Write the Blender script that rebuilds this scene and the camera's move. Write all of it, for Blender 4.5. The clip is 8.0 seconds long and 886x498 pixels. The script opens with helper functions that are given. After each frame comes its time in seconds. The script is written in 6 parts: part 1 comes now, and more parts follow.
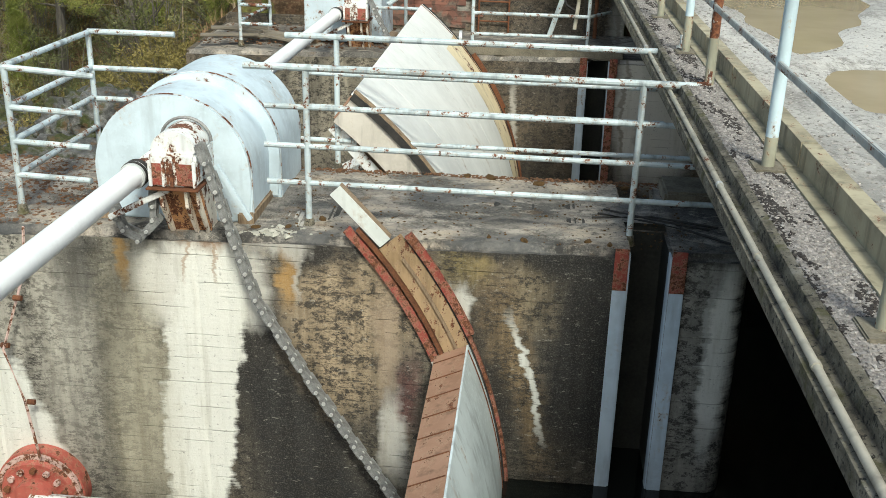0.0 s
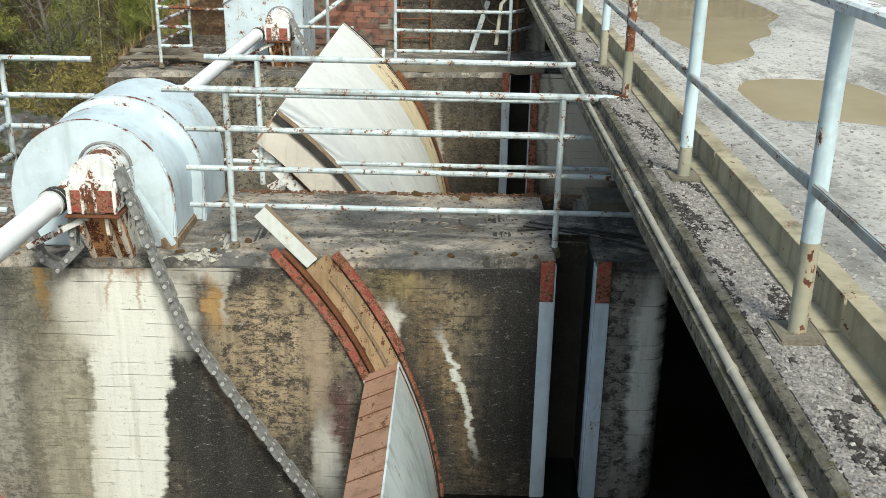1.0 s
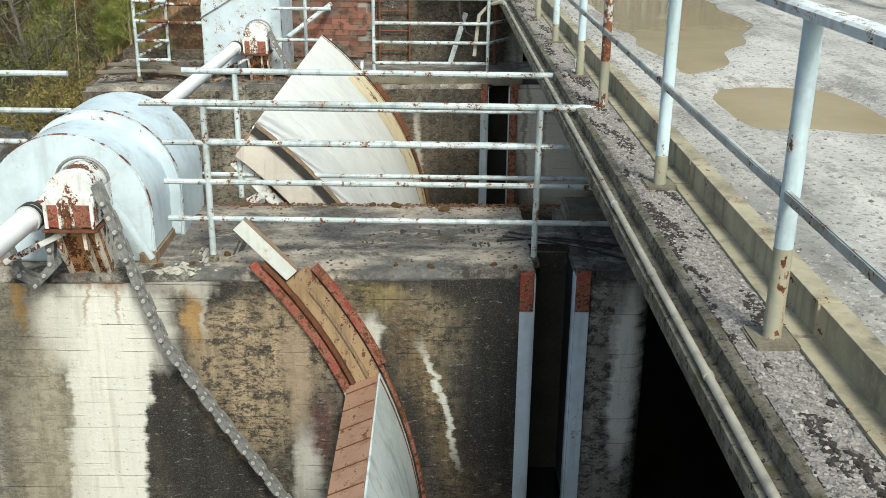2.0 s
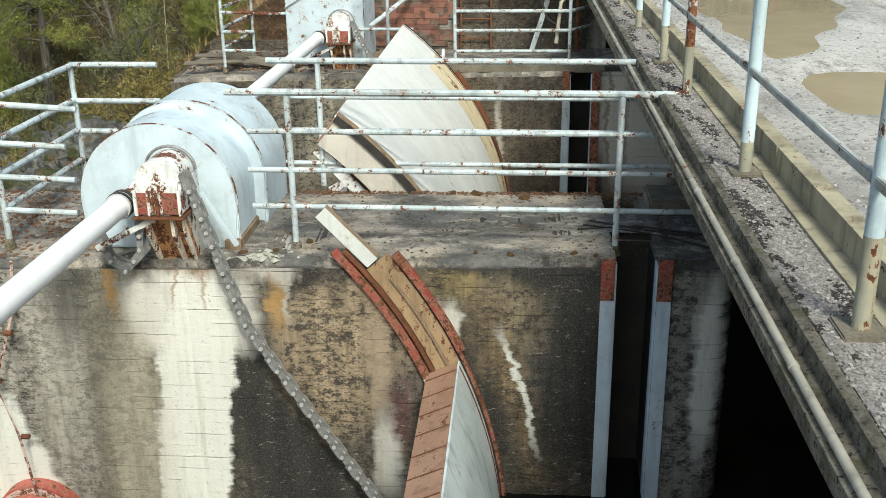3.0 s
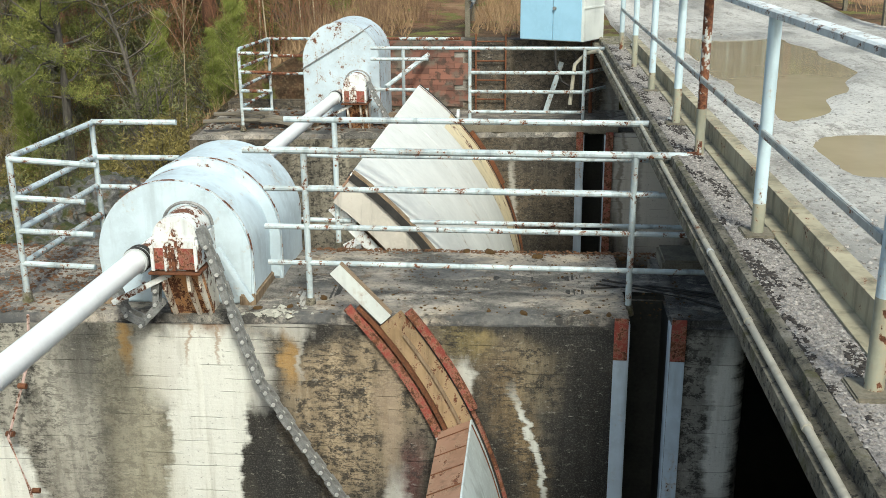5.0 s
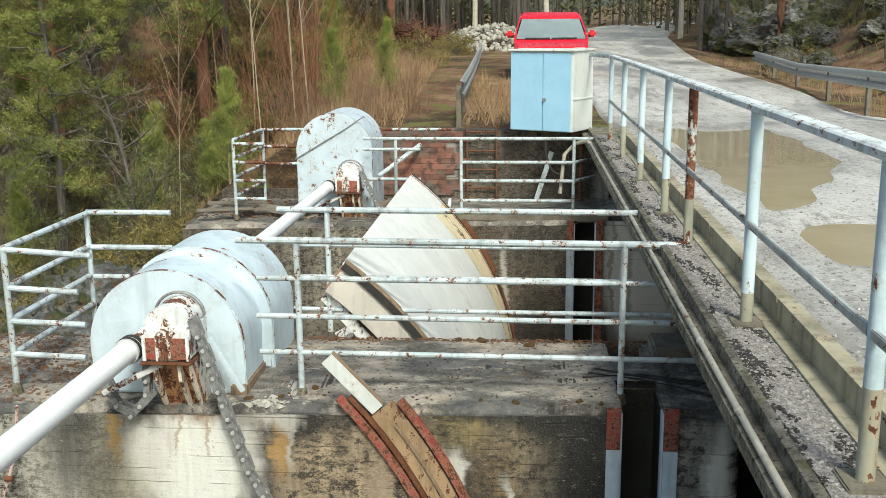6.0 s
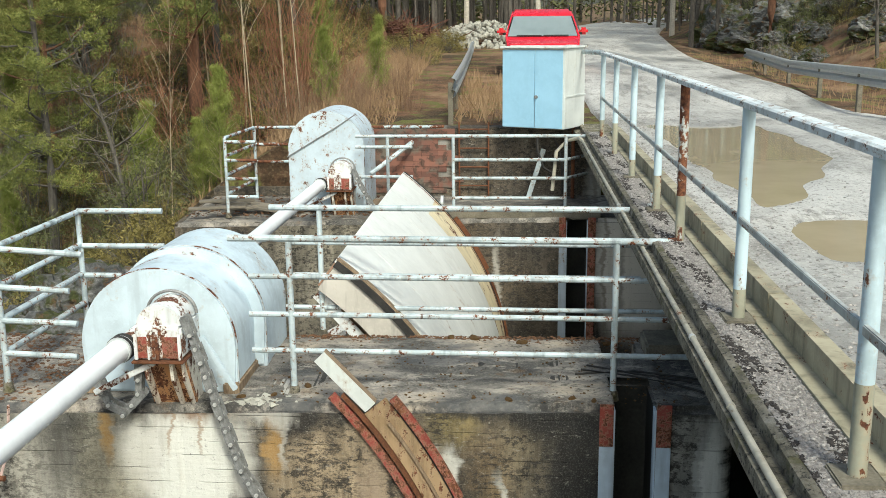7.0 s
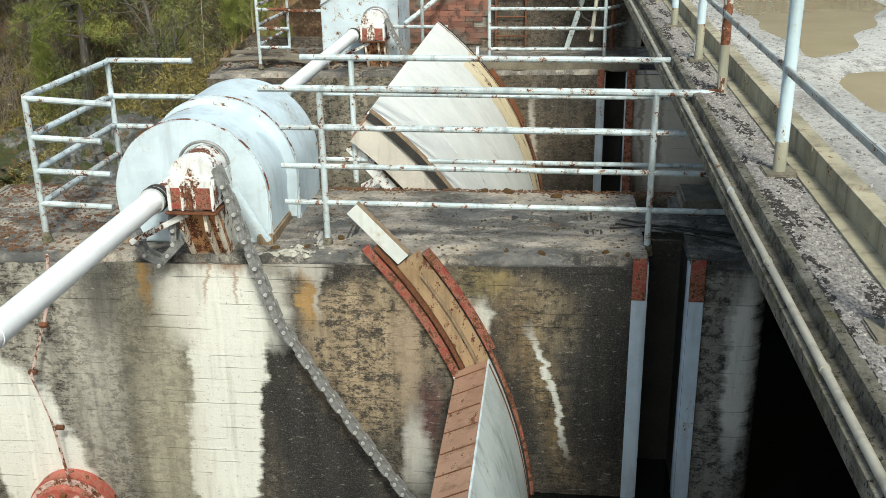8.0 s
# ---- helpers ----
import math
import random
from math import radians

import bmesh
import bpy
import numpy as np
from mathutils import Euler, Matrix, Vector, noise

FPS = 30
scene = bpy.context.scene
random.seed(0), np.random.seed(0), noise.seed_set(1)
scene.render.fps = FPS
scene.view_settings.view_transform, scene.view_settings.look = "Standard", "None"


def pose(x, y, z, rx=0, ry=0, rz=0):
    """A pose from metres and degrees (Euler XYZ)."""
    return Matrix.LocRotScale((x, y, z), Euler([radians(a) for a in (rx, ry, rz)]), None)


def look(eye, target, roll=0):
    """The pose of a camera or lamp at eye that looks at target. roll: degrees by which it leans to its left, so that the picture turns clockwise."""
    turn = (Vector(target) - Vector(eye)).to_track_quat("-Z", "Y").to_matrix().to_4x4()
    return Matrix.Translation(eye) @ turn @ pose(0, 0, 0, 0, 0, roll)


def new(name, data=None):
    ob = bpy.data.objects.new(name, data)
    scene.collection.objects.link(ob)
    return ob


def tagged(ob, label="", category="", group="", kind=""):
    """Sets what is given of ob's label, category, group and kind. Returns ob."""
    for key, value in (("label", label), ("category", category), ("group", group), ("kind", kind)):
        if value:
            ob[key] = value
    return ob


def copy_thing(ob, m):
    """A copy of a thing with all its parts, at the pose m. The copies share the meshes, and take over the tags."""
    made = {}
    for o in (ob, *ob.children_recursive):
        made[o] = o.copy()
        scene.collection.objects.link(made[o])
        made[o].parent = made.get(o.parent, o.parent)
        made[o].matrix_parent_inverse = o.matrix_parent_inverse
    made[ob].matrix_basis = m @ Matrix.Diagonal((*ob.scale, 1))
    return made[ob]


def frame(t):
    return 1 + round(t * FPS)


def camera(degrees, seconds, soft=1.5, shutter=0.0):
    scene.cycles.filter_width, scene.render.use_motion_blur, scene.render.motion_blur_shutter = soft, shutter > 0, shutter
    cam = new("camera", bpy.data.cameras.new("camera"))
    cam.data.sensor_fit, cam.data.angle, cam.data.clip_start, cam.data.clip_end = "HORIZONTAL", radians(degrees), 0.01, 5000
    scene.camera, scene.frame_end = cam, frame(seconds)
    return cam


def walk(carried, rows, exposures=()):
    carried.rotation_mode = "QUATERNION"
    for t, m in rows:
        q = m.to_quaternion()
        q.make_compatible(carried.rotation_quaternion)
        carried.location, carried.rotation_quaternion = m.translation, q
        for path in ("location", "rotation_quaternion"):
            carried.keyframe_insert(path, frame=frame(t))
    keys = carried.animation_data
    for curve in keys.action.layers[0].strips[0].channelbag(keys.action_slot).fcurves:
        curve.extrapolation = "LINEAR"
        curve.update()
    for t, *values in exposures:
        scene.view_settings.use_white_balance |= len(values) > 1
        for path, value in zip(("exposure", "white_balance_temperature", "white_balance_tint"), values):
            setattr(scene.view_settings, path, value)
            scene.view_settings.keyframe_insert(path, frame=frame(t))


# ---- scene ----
cam = camera(47.5, 8.0, 0.85)
PATH = [
    (0, (-0.030, 0.952, 2.543), (-0.186, 2.867, 1.778), 1.48),
    (0.5, (-0.019, 0.943, 2.553), (-0.101, 2.857, 1.778), 0.88),
    (1, (0.011, 0.942, 2.558), (-0.009, 2.872, 1.827), 0.94),
    (1.2, (0.011, 0.931, 2.563), (0.046, 2.863, 1.858), 1.00),
    (2.3, (0.035, 0.930, 2.558), (0.026, 2.808, 1.869), 0.20),
    (2.5, (0.036, 0.927, 2.558), (-0.007, 2.800, 1.856), 0.00),
    (3, (0.036, 0.928, 2.552), (-0.108, 2.793, 1.845), -0.80),
    (3.5, (0.041, 0.904, 2.560), (-0.148, 2.760, 1.838), -0.90),
    (4, (0.043, 0.901, 2.557), (-0.134, 2.760, 1.840), -0.50),
    (4.2, (0.043, 0.901, 2.557), (-0.143, 2.760, 1.848), -0.61),
    (5.3, (0.032, 0.877, 2.568), (-0.136, 2.795, 2.025), -0.40),
    (5.5, (0.040, 0.869, 2.581), (-0.133, 2.796, 2.071), -0.50),
    (6, (0.044, 0.853, 2.589), (-0.115, 2.799, 2.158), -0.50),
    (6.5, (0.053, 0.860, 2.596), (-0.102, 2.817, 2.210), -0.90),
    (7, (0.044, 0.857, 2.587), (-0.100, 2.804, 2.151), -0.60),
    (7.5, (0.044, 0.897, 2.568), (-0.127, 2.800, 1.978), -1.10),
    (8, (0.054, 0.932, 2.547), (-0.156, 2.790, 1.837), -0.90),
]
walk(cam, [(t, look(e, g, r)) for t, e, g, r in PATH], [(0, 0.36, 6330, 0), (8, 0.36, 6330, 0)])

# ---- world, sun, exposure ----
world = bpy.data.worlds.new("sky")
scene.world = world
world.use_nodes = True
wn = world.node_tree
sky = wn.nodes.new("ShaderNodeTexSky")
sky.sky_type = "NISHITA"
sky.sun_disc = False
sky.sun_elevation = radians(42)
sky.sun_rotation = radians(161)
sky.air_density = 1.2
sky.dust_density = 4.0
wn.links.new(sky.outputs[0], wn.nodes["Background"].inputs[0])
wn.nodes["Background"].inputs[1].default_value = 0.13
sun = new("sun", bpy.data.lights.new("sun", "SUN"))
sun.data.energy = 2.7
sun.data.angle = radians(12)
sun.data.color = (1.0, 0.95, 0.87)
sun.matrix_world = look((2.5, -7.2, 9.1), (0, 0, 0))


# ---- materials ----
class Nodes:
    """A small writer of node trees for surface materials."""

    def __init__(self, name):
        self.mat = bpy.data.materials.new(name)
        self.mat.use_nodes = True
        self.nt = self.mat.node_tree
        self.bsdf = self.nt.nodes["Principled BSDF"]
        co = self.nt.nodes.new("ShaderNodeTexCoord")
        self.co = co.outputs["Object"]

    def put(self, socket, value):
        if hasattr(value, "is_linked"):
            self.nt.links.new(value, socket)
        else:
            socket.default_value = value

    def math(self, op, a, b=0.0, c=0.0):
        n = self.nt.nodes.new("ShaderNodeMath")
        n.operation = op
        for s, v in zip(n.inputs, (a, b, c)):
            self.put(s, v)
        return n.outputs[0]

    def vec(self, op, a, b):
        n = self.nt.nodes.new("ShaderNodeVectorMath")
        n.operation = op
        self.put(n.inputs[0], a)
        self.put(n.inputs[1], b)
        return n.outputs[0]

    def noise(self, scale, stretch=(1, 1, 1), detail=6.0, rough=0.6, at=None, shift=0.0):
        v = self.vec("MULTIPLY", at if at is not None else self.co, stretch)
        if shift:
            v = self.vec("ADD", v, (shift, shift * 1.7, shift * 0.6))
        n = self.nt.nodes.new("ShaderNodeTexNoise")
        n.inputs["Scale"].default_value = scale
        n.inputs["Detail"].default_value = detail
        n.inputs["Roughness"].default_value = rough
        self.nt.links.new(v, n.inputs["Vector"])
        return n.outputs[0]

    def ramp(self, fac, stops):
        n = self.nt.nodes.new("ShaderNodeValToRGB")
        while len(n.color_ramp.elements) < len(stops):
            n.color_ramp.elements.new(0.5)
        for e, (p, c) in zip(n.color_ramp.elements, stops):
            e.position = p
            e.color = (c, c, c, 1) if not isinstance(c, tuple) else (*c, 1)
        self.nt.links.new(fac, n.inputs[0])
        return n.outputs[0]

    def step(self, value, low, high, to0=0.0, to1=1.0):
        n = self.nt.nodes.new("ShaderNodeMapRange")
        for s, v in zip(n.inputs, (value, low, high, to0, to1)):
            self.put(s, v)
        return n.outputs[0]

    def mix(self, fac, a, b, kind="MIX"):
        n = self.nt.nodes.new("ShaderNodeMix")
        n.data_type = "RGBA"
        n.blend_type = kind
        self.put(n.inputs[0], fac)
        self.put(n.inputs[6], (*a, 1) if isinstance(a, tuple) else a)
        self.put(n.inputs[7], (*b, 1) if isinstance(b, tuple) else b)
        return n.outputs[2]

    def random(self):
        return self.nt.nodes.new("ShaderNodeObjectInfo").outputs["Random"]

    def island(self):
        return self.nt.nodes.new("ShaderNodeNewGeometry").outputs["Random Per Island"]

    def bump(self, height, strength, distance=0.01, after=None):
        n = self.nt.nodes.new("ShaderNodeBump")
        n.inputs["Strength"].default_value = strength
        n.inputs["Distance"].default_value = distance
        self.nt.links.new(height, n.inputs["Height"])
        if after is not None:
            self.nt.links.new(after, n.inputs["Normal"])
        return n.outputs[0]

    def done(self, colour, rough, normal=None, metal=0.0, spec=0.4):
        self.put(self.bsdf.inputs["Base Color"], (*colour, 1) if isinstance(colour, tuple) else colour)
        self.put(self.bsdf.inputs["Roughness"], rough)
        self.put(self.bsdf.inputs["Metallic"], metal)
        self.bsdf.inputs["Specular IOR Level"].default_value = spec
        if normal is not None:
            self.nt.links.new(normal, self.bsdf.inputs["Normal"])
        return self.mat


RUST = ((0.25, (0.03, 0.014, 0.009)), (0.45, (0.1, 0.038, 0.02)), (0.6, (0.18, 0.07, 0.035)), (0.8, (0.28, 0.14, 0.07)))


def painted(name, colour, rust=0.45, scale=7.0, chalk=0.25, grime=0.3, rough=0.55, stretch=(1, 1, 0.35)):
    """Old paint on steel: chalky patches, grime and rust breaking through. rust: the noise level below which it shows."""
    n = Nodes(name)
    pale = tuple(min(0.9, c * (1 + chalk) + 0.02) for c in colour)
    body = n.mix(n.step(n.noise(2.2, detail=5), 0.35, 0.65), colour, pale)
    body = n.mix(n.math("MULTIPLY", n.step(n.noise(16, detail=6, rough=0.7, shift=19), 0.5, 0.6), 0.5), body, pale)
    streak = n.step(n.noise(9, (1, 1, 0.12), 4, shift=3.1), 0.52, 0.75)
    body = n.mix(n.math("MULTIPLY", streak, grime), body, tuple(c * 0.42 for c in colour), "MIX")
    red = n.ramp(n.noise(38, detail=4, shift=8.0), RUST)
    where = n.math("ADD", n.math("MULTIPLY", n.noise(scale, stretch, 8, 0.68), 0.75), n.math("MULTIPLY", n.noise(scale * 6, detail=3, shift=5.0), 0.25))
    spot = n.step(where, rust - 0.012, rust + 0.012, 1.0, 0.0)
    halo = n.math("MULTIPLY", n.step(where, rust, rust + 0.07, 1.0, 0.0), 0.45)
    body = n.mix(halo, body, (0.4, 0.3, 0.2))
    body = n.mix(spot, body, red)
    height = n.math("SUBTRACT", n.noise(60, detail=3), n.math("MULTIPLY", spot, 0.7))
    return n.done(body, n.step(spot, 0, 1, rough, 0.9), n.bump(height, 0.35, 0.004))


def plain(name, dark, light, scale=8.0, rough=0.8, bump=0.3, fine=60.0, stretch=(1, 1, 1), metal=0.0, vary=None, spec=0.35):
    """A mottled surface between two colours with fine grain. vary: 'object' or 'island' shifts each piece."""
    n = Nodes(name)
    f = n.math("ADD", n.math("MULTIPLY", n.noise(scale, stretch, 7, 0.65), 0.6), n.math("MULTIPLY", n.noise(fine, stretch, 3, shift=2.0), 0.4))
    f = n.step(f, 0.32, 0.68)
    if vary:
        r = n.random() if vary == "object" else n.island()
        f = n.math("ADD", n.math("MULTIPLY", f, 0.6), n.math("MULTIPLY", r, 0.4))
    return n.done(n.mix(f, dark, light), n.step(f, 0, 1, rough, min(1.0, rough + 0.1)), n.bump(n.noise(fine, stretch, 4), bump, 0.006), metal, spec)


def concrete_top(name):
    """Weathered concrete seen from above: grey and black algae, lighter scuffs, moss specks."""
    n = Nodes(name)
    f = n.noise(1.1, (1, 1.6, 1), 8, 0.7)
    c = n.ramp(f, ((0.34, (0.03, 0.029, 0.028)), (0.46, (0.1, 0.095, 0.085)), (0.54, (0.22, 0.2, 0.175)), (0.66, (0.4, 0.34, 0.26))))
    c = n.mix(n.step(n.noise(14, detail=5, shift=4), 0.56, 0.68), c, (0.05, 0.046, 0.036))
    c = n.mix(n.math("MULTIPLY", n.step(n.noise(5, detail=6, shift=9), 0.58, 0.68), 0.6), c, (0.12, 0.07, 0.03))
    c = n.mix(n.math("MULTIPLY", n.step(n.noise(3.2, (1, 1.8, 1), 8, 0.78, shift=15), 0.53, 0.6), 0.7), c, (0.42, 0.38, 0.32))
    c = n.mix(n.math("MULTIPLY", n.step(n.noise(32, detail=7, rough=0.75, shift=22), 0.56, 0.63), 0.8), c, (0.035, 0.032, 0.028))
    c = n.mix(n.math("MULTIPLY", n.step(n.noise(90, detail=2), 0.5, 0.7), 0.35), c, (0.4, 0.37, 0.32))
    sep = n.nt.nodes.new("ShaderNodeSeparateXYZ")
    n.nt.links.new(n.co, sep.inputs[0])
    edge = n.math("ADD", sep.outputs[1], n.math("MULTIPLY", n.noise(3.0, (1, 1, 1), 8, 0.72, shift=44), 0.7))
    edge = n.step(edge, 7.9, 8.02, 1.0, 0.0)
    crust = n.step(n.noise(5.5, (1, 1.5, 1), 9, 0.75, shift=47), 0.42, 0.52)
    c = n.mix(n.math("MULTIPLY", n.math("MULTIPLY", edge, crust), 0.88), c, (0.028, 0.027, 0.026))
    pool = n.step(n.noise(0.9, (1, 1.8, 1), 6, 0.6, shift=52), 0.54, 0.6)
    c = n.mix(n.math("MULTIPLY", pool, 0.6), c, (0.07, 0.072, 0.072))
    return n.done(c, n.step(pool, 0, 1, 0.85, 0.5), n.bump(n.noise(45, detail=5), 0.6, 0.012))


def stained_wall(name, tints, limes, base, shift=0.0):
    """Board-marked concrete with stains of their own shape: x, z, half width, half height, softness, colour, strength, lean.
    The tints lie under the lichen, the lime runs over it."""
    n = Nodes(name)
    sep = n.nt.nodes.new("ShaderNodeSeparateXYZ")
    n.nt.links.new(n.co, sep.inputs[0])
    wave = n.math("ADD", n.math("MULTIPLY", sep.outputs[2], 9.5), n.math("MULTIPLY", n.noise(0.5, (1, 1, 4), 2), 0.5))
    wob = n.nt.nodes.new("ShaderNodeTexNoise")
    wob.inputs["Scale"].default_value = 2.6
    wob.inputs["Detail"].default_value = 9.0
    wob.inputs["Roughness"].default_value = 0.62
    n.nt.links.new(n.vec("MULTIPLY", n.co, (1.0, 1.0, 0.5)), wob.inputs["Vector"])
    off = n.vec("MULTIPLY", n.vec("SUBTRACT", wob.outputs["Color"], (0.5, 0.5, 0.5)), (0.34, 0.0, 0.55))
    row = n.nt.nodes.new("ShaderNodeCombineXYZ")
    n.nt.links.new(n.math("MULTIPLY", n.math("FLOOR", wave), 1.37), row.inputs[2])
    step = n.math("MULTIPLY", n.math("SUBTRACT", n.noise(1.0, detail=0.0, at=row.outputs[0]), 0.5), 0.05)
    jag = n.nt.nodes.new("ShaderNodeCombineXYZ")
    comb = n.math("MULTIPLY", n.math("SUBTRACT", n.noise(1.0, (2.5, 1.0, 15.0), 7, 0.72, shift=shift + 3), 0.5), 0.17)
    n.nt.links.new(n.math("ADD", step, comb), jag.inputs[0])
    p = n.vec("ADD", n.vec("ADD", n.co, off), jag.outputs[0])

    def stain(c, blobs):
        for x, z, rx, rz, soft, colour, amount, *lean in blobs:
            o = n.vec("SUBTRACT", p, (x, 0, z))
            if lean:
                tilt = n.nt.nodes.new("ShaderNodeVectorMath")
                tilt.operation = "DOT_PRODUCT"
                n.put(tilt.inputs[0], o)
                tilt.inputs[1].default_value = (0, 0, -lean[0])
                along = n.nt.nodes.new("ShaderNodeCombineXYZ")
                n.nt.links.new(tilt.outputs["Value"], along.inputs[0])
                o = n.vec("ADD", o, along.outputs[0])
            d = n.vec("ABSOLUTE", n.vec("MULTIPLY", o, (1 / rx, 0, 1 / rz)), (0, 0, 0))
            s = n.nt.nodes.new("ShaderNodeSeparateXYZ")
            n.nt.links.new(d, s.inputs[0])
            m = n.math("POWER", n.math("ADD", n.math("POWER", s.outputs[0], 3.0), n.math("POWER", s.outputs[2], 3.0)), 0.333)
            c = n.mix(n.step(m, 1 - soft, 1 + soft, amount, 0.0), c, colour)
        return c

    c = n.ramp(n.noise(1.6, (1.0, 1.0, 0.5), 9, 0.72, shift=shift + 1.0), base)
    c = stain(c, tints)
    cloud = n.step(n.noise(4.5, (1, 1, 0.6), 8, 0.75, shift=17), 0.4, 0.6)
    c = n.mix(0.42, c, n.mix(cloud, (0.25, 0.25, 0.25), (1.0, 1.0, 1.0)), "MULTIPLY")
    zone = n.step(n.noise(0.9, (1, 1, 0.7), 4, 0.5, shift=shift + 12), 0.33, 0.46)
    lichen = n.step(n.noise(8.5, (1, 1, 1.3), 10, 0.82, shift=7), 0.515, 0.55)
    c = n.mix(n.math("MULTIPLY", n.math("MULTIPLY", lichen, zone), 0.85), c, (0.022, 0.02, 0.018))
    crust = n.step(n.noise(17, (1, 1, 2.6), 9, 0.82, shift=33), 0.5, 0.55)
    crust = n.math("MULTIPLY", crust, n.step(n.noise(2.2, (1, 1, 0.8), 5, 0.6, shift=37), 0.42, 0.52))
    c = n.mix(n.math("MULTIPLY", crust, 0.85), c, (0.03, 0.026, 0.022))
    chip = n.step(n.noise(13, (1, 1, 2.6), 8, 0.8, shift=21), 0.595, 0.63)
    c = n.mix(n.math("MULTIPLY", chip, 0.55), c, (0.46, 0.44, 0.38))
    drip = n.step(n.noise(7, (1, 1, 0.07), 6, 0.7, shift=27), 0.46, 0.6)
    c = n.mix(n.math("MULTIPLY", drip, 0.5), c, n.mix(1.0, c, (0.3, 0.29, 0.27), "MULTIPLY"))
    c = stain(c, limes)
    rill = n.step(n.noise(11, (1, 1, 0.1), 6, 0.7, shift=41), 0.5, 0.66)
    c = n.mix(n.math("MULTIPLY", rill, 0.35), c, n.mix(1.0, c, (0.55, 0.52, 0.45), "MULTIPLY"))
    fleck = n.step(n.noise(24, (1, 1, 1.6), 6, 0.75, shift=2), 0.6, 0.65)
    c = n.mix(n.math("MULTIPLY", fleck, 0.5), c, (0.05, 0.047, 0.04))
    saw = n.math("ABSOLUTE", n.math("SUBTRACT", n.math("FRACT", wave), 0.5))
    line = n.math("MULTIPLY", n.step(saw, 0.46, 0.485), n.step(n.noise(2.4, (1, 1, 5), 5, shift=9), 0.5, 0.57))
    c = n.mix(n.math("MULTIPLY", line, 0.55), c, n.mix(1.0, c, (0.25, 0.24, 0.22), "MULTIPLY"))
    c = n.mix(n.math("MULTIPLY", n.step(n.noise(90, detail=3), 0.5, 0.75), 0.18), c, (0.45, 0.43, 0.38))
    ridge = n.noise(1.0, (5.0, 5.0, 42.0), 4, 0.6, shift=shift)
    height = n.math("SUBTRACT", n.math("ADD", n.math("MULTIPLY", ridge, 0.45), n.math("MULTIPLY", step, 4.0)), line)
    return n.done(c, 0.82, n.bump(n.noise(45, detail=6), 0.5, 0.008, n.bump(height, 0.5, 0.016)))


def lip_material():
    """Crumbling concrete edge: tan, moss and black grit in small patches."""
    n = Nodes("crumbling_edge")
    c = n.ramp(n.noise(9, (1, 0.5, 1), 8, 0.75), ((0.34, (0.045, 0.042, 0.036)), (0.46, (0.15, 0.135, 0.1)), (0.58, (0.27, 0.245, 0.19)), (0.7, (0.38, 0.355, 0.3))))
    c = n.mix(n.step(n.noise(30, detail=6, rough=0.75, shift=5), 0.54, 0.6), c, (0.03, 0.028, 0.024))
    c = n.mix(n.math("MULTIPLY", n.step(n.noise(6, detail=6, shift=8), 0.55, 0.63), 0.7), c, (0.1, 0.095, 0.035))
    return n.done(c, 0.9, n.bump(n.noise(40, detail=6, rough=0.7), 0.9, 0.02))


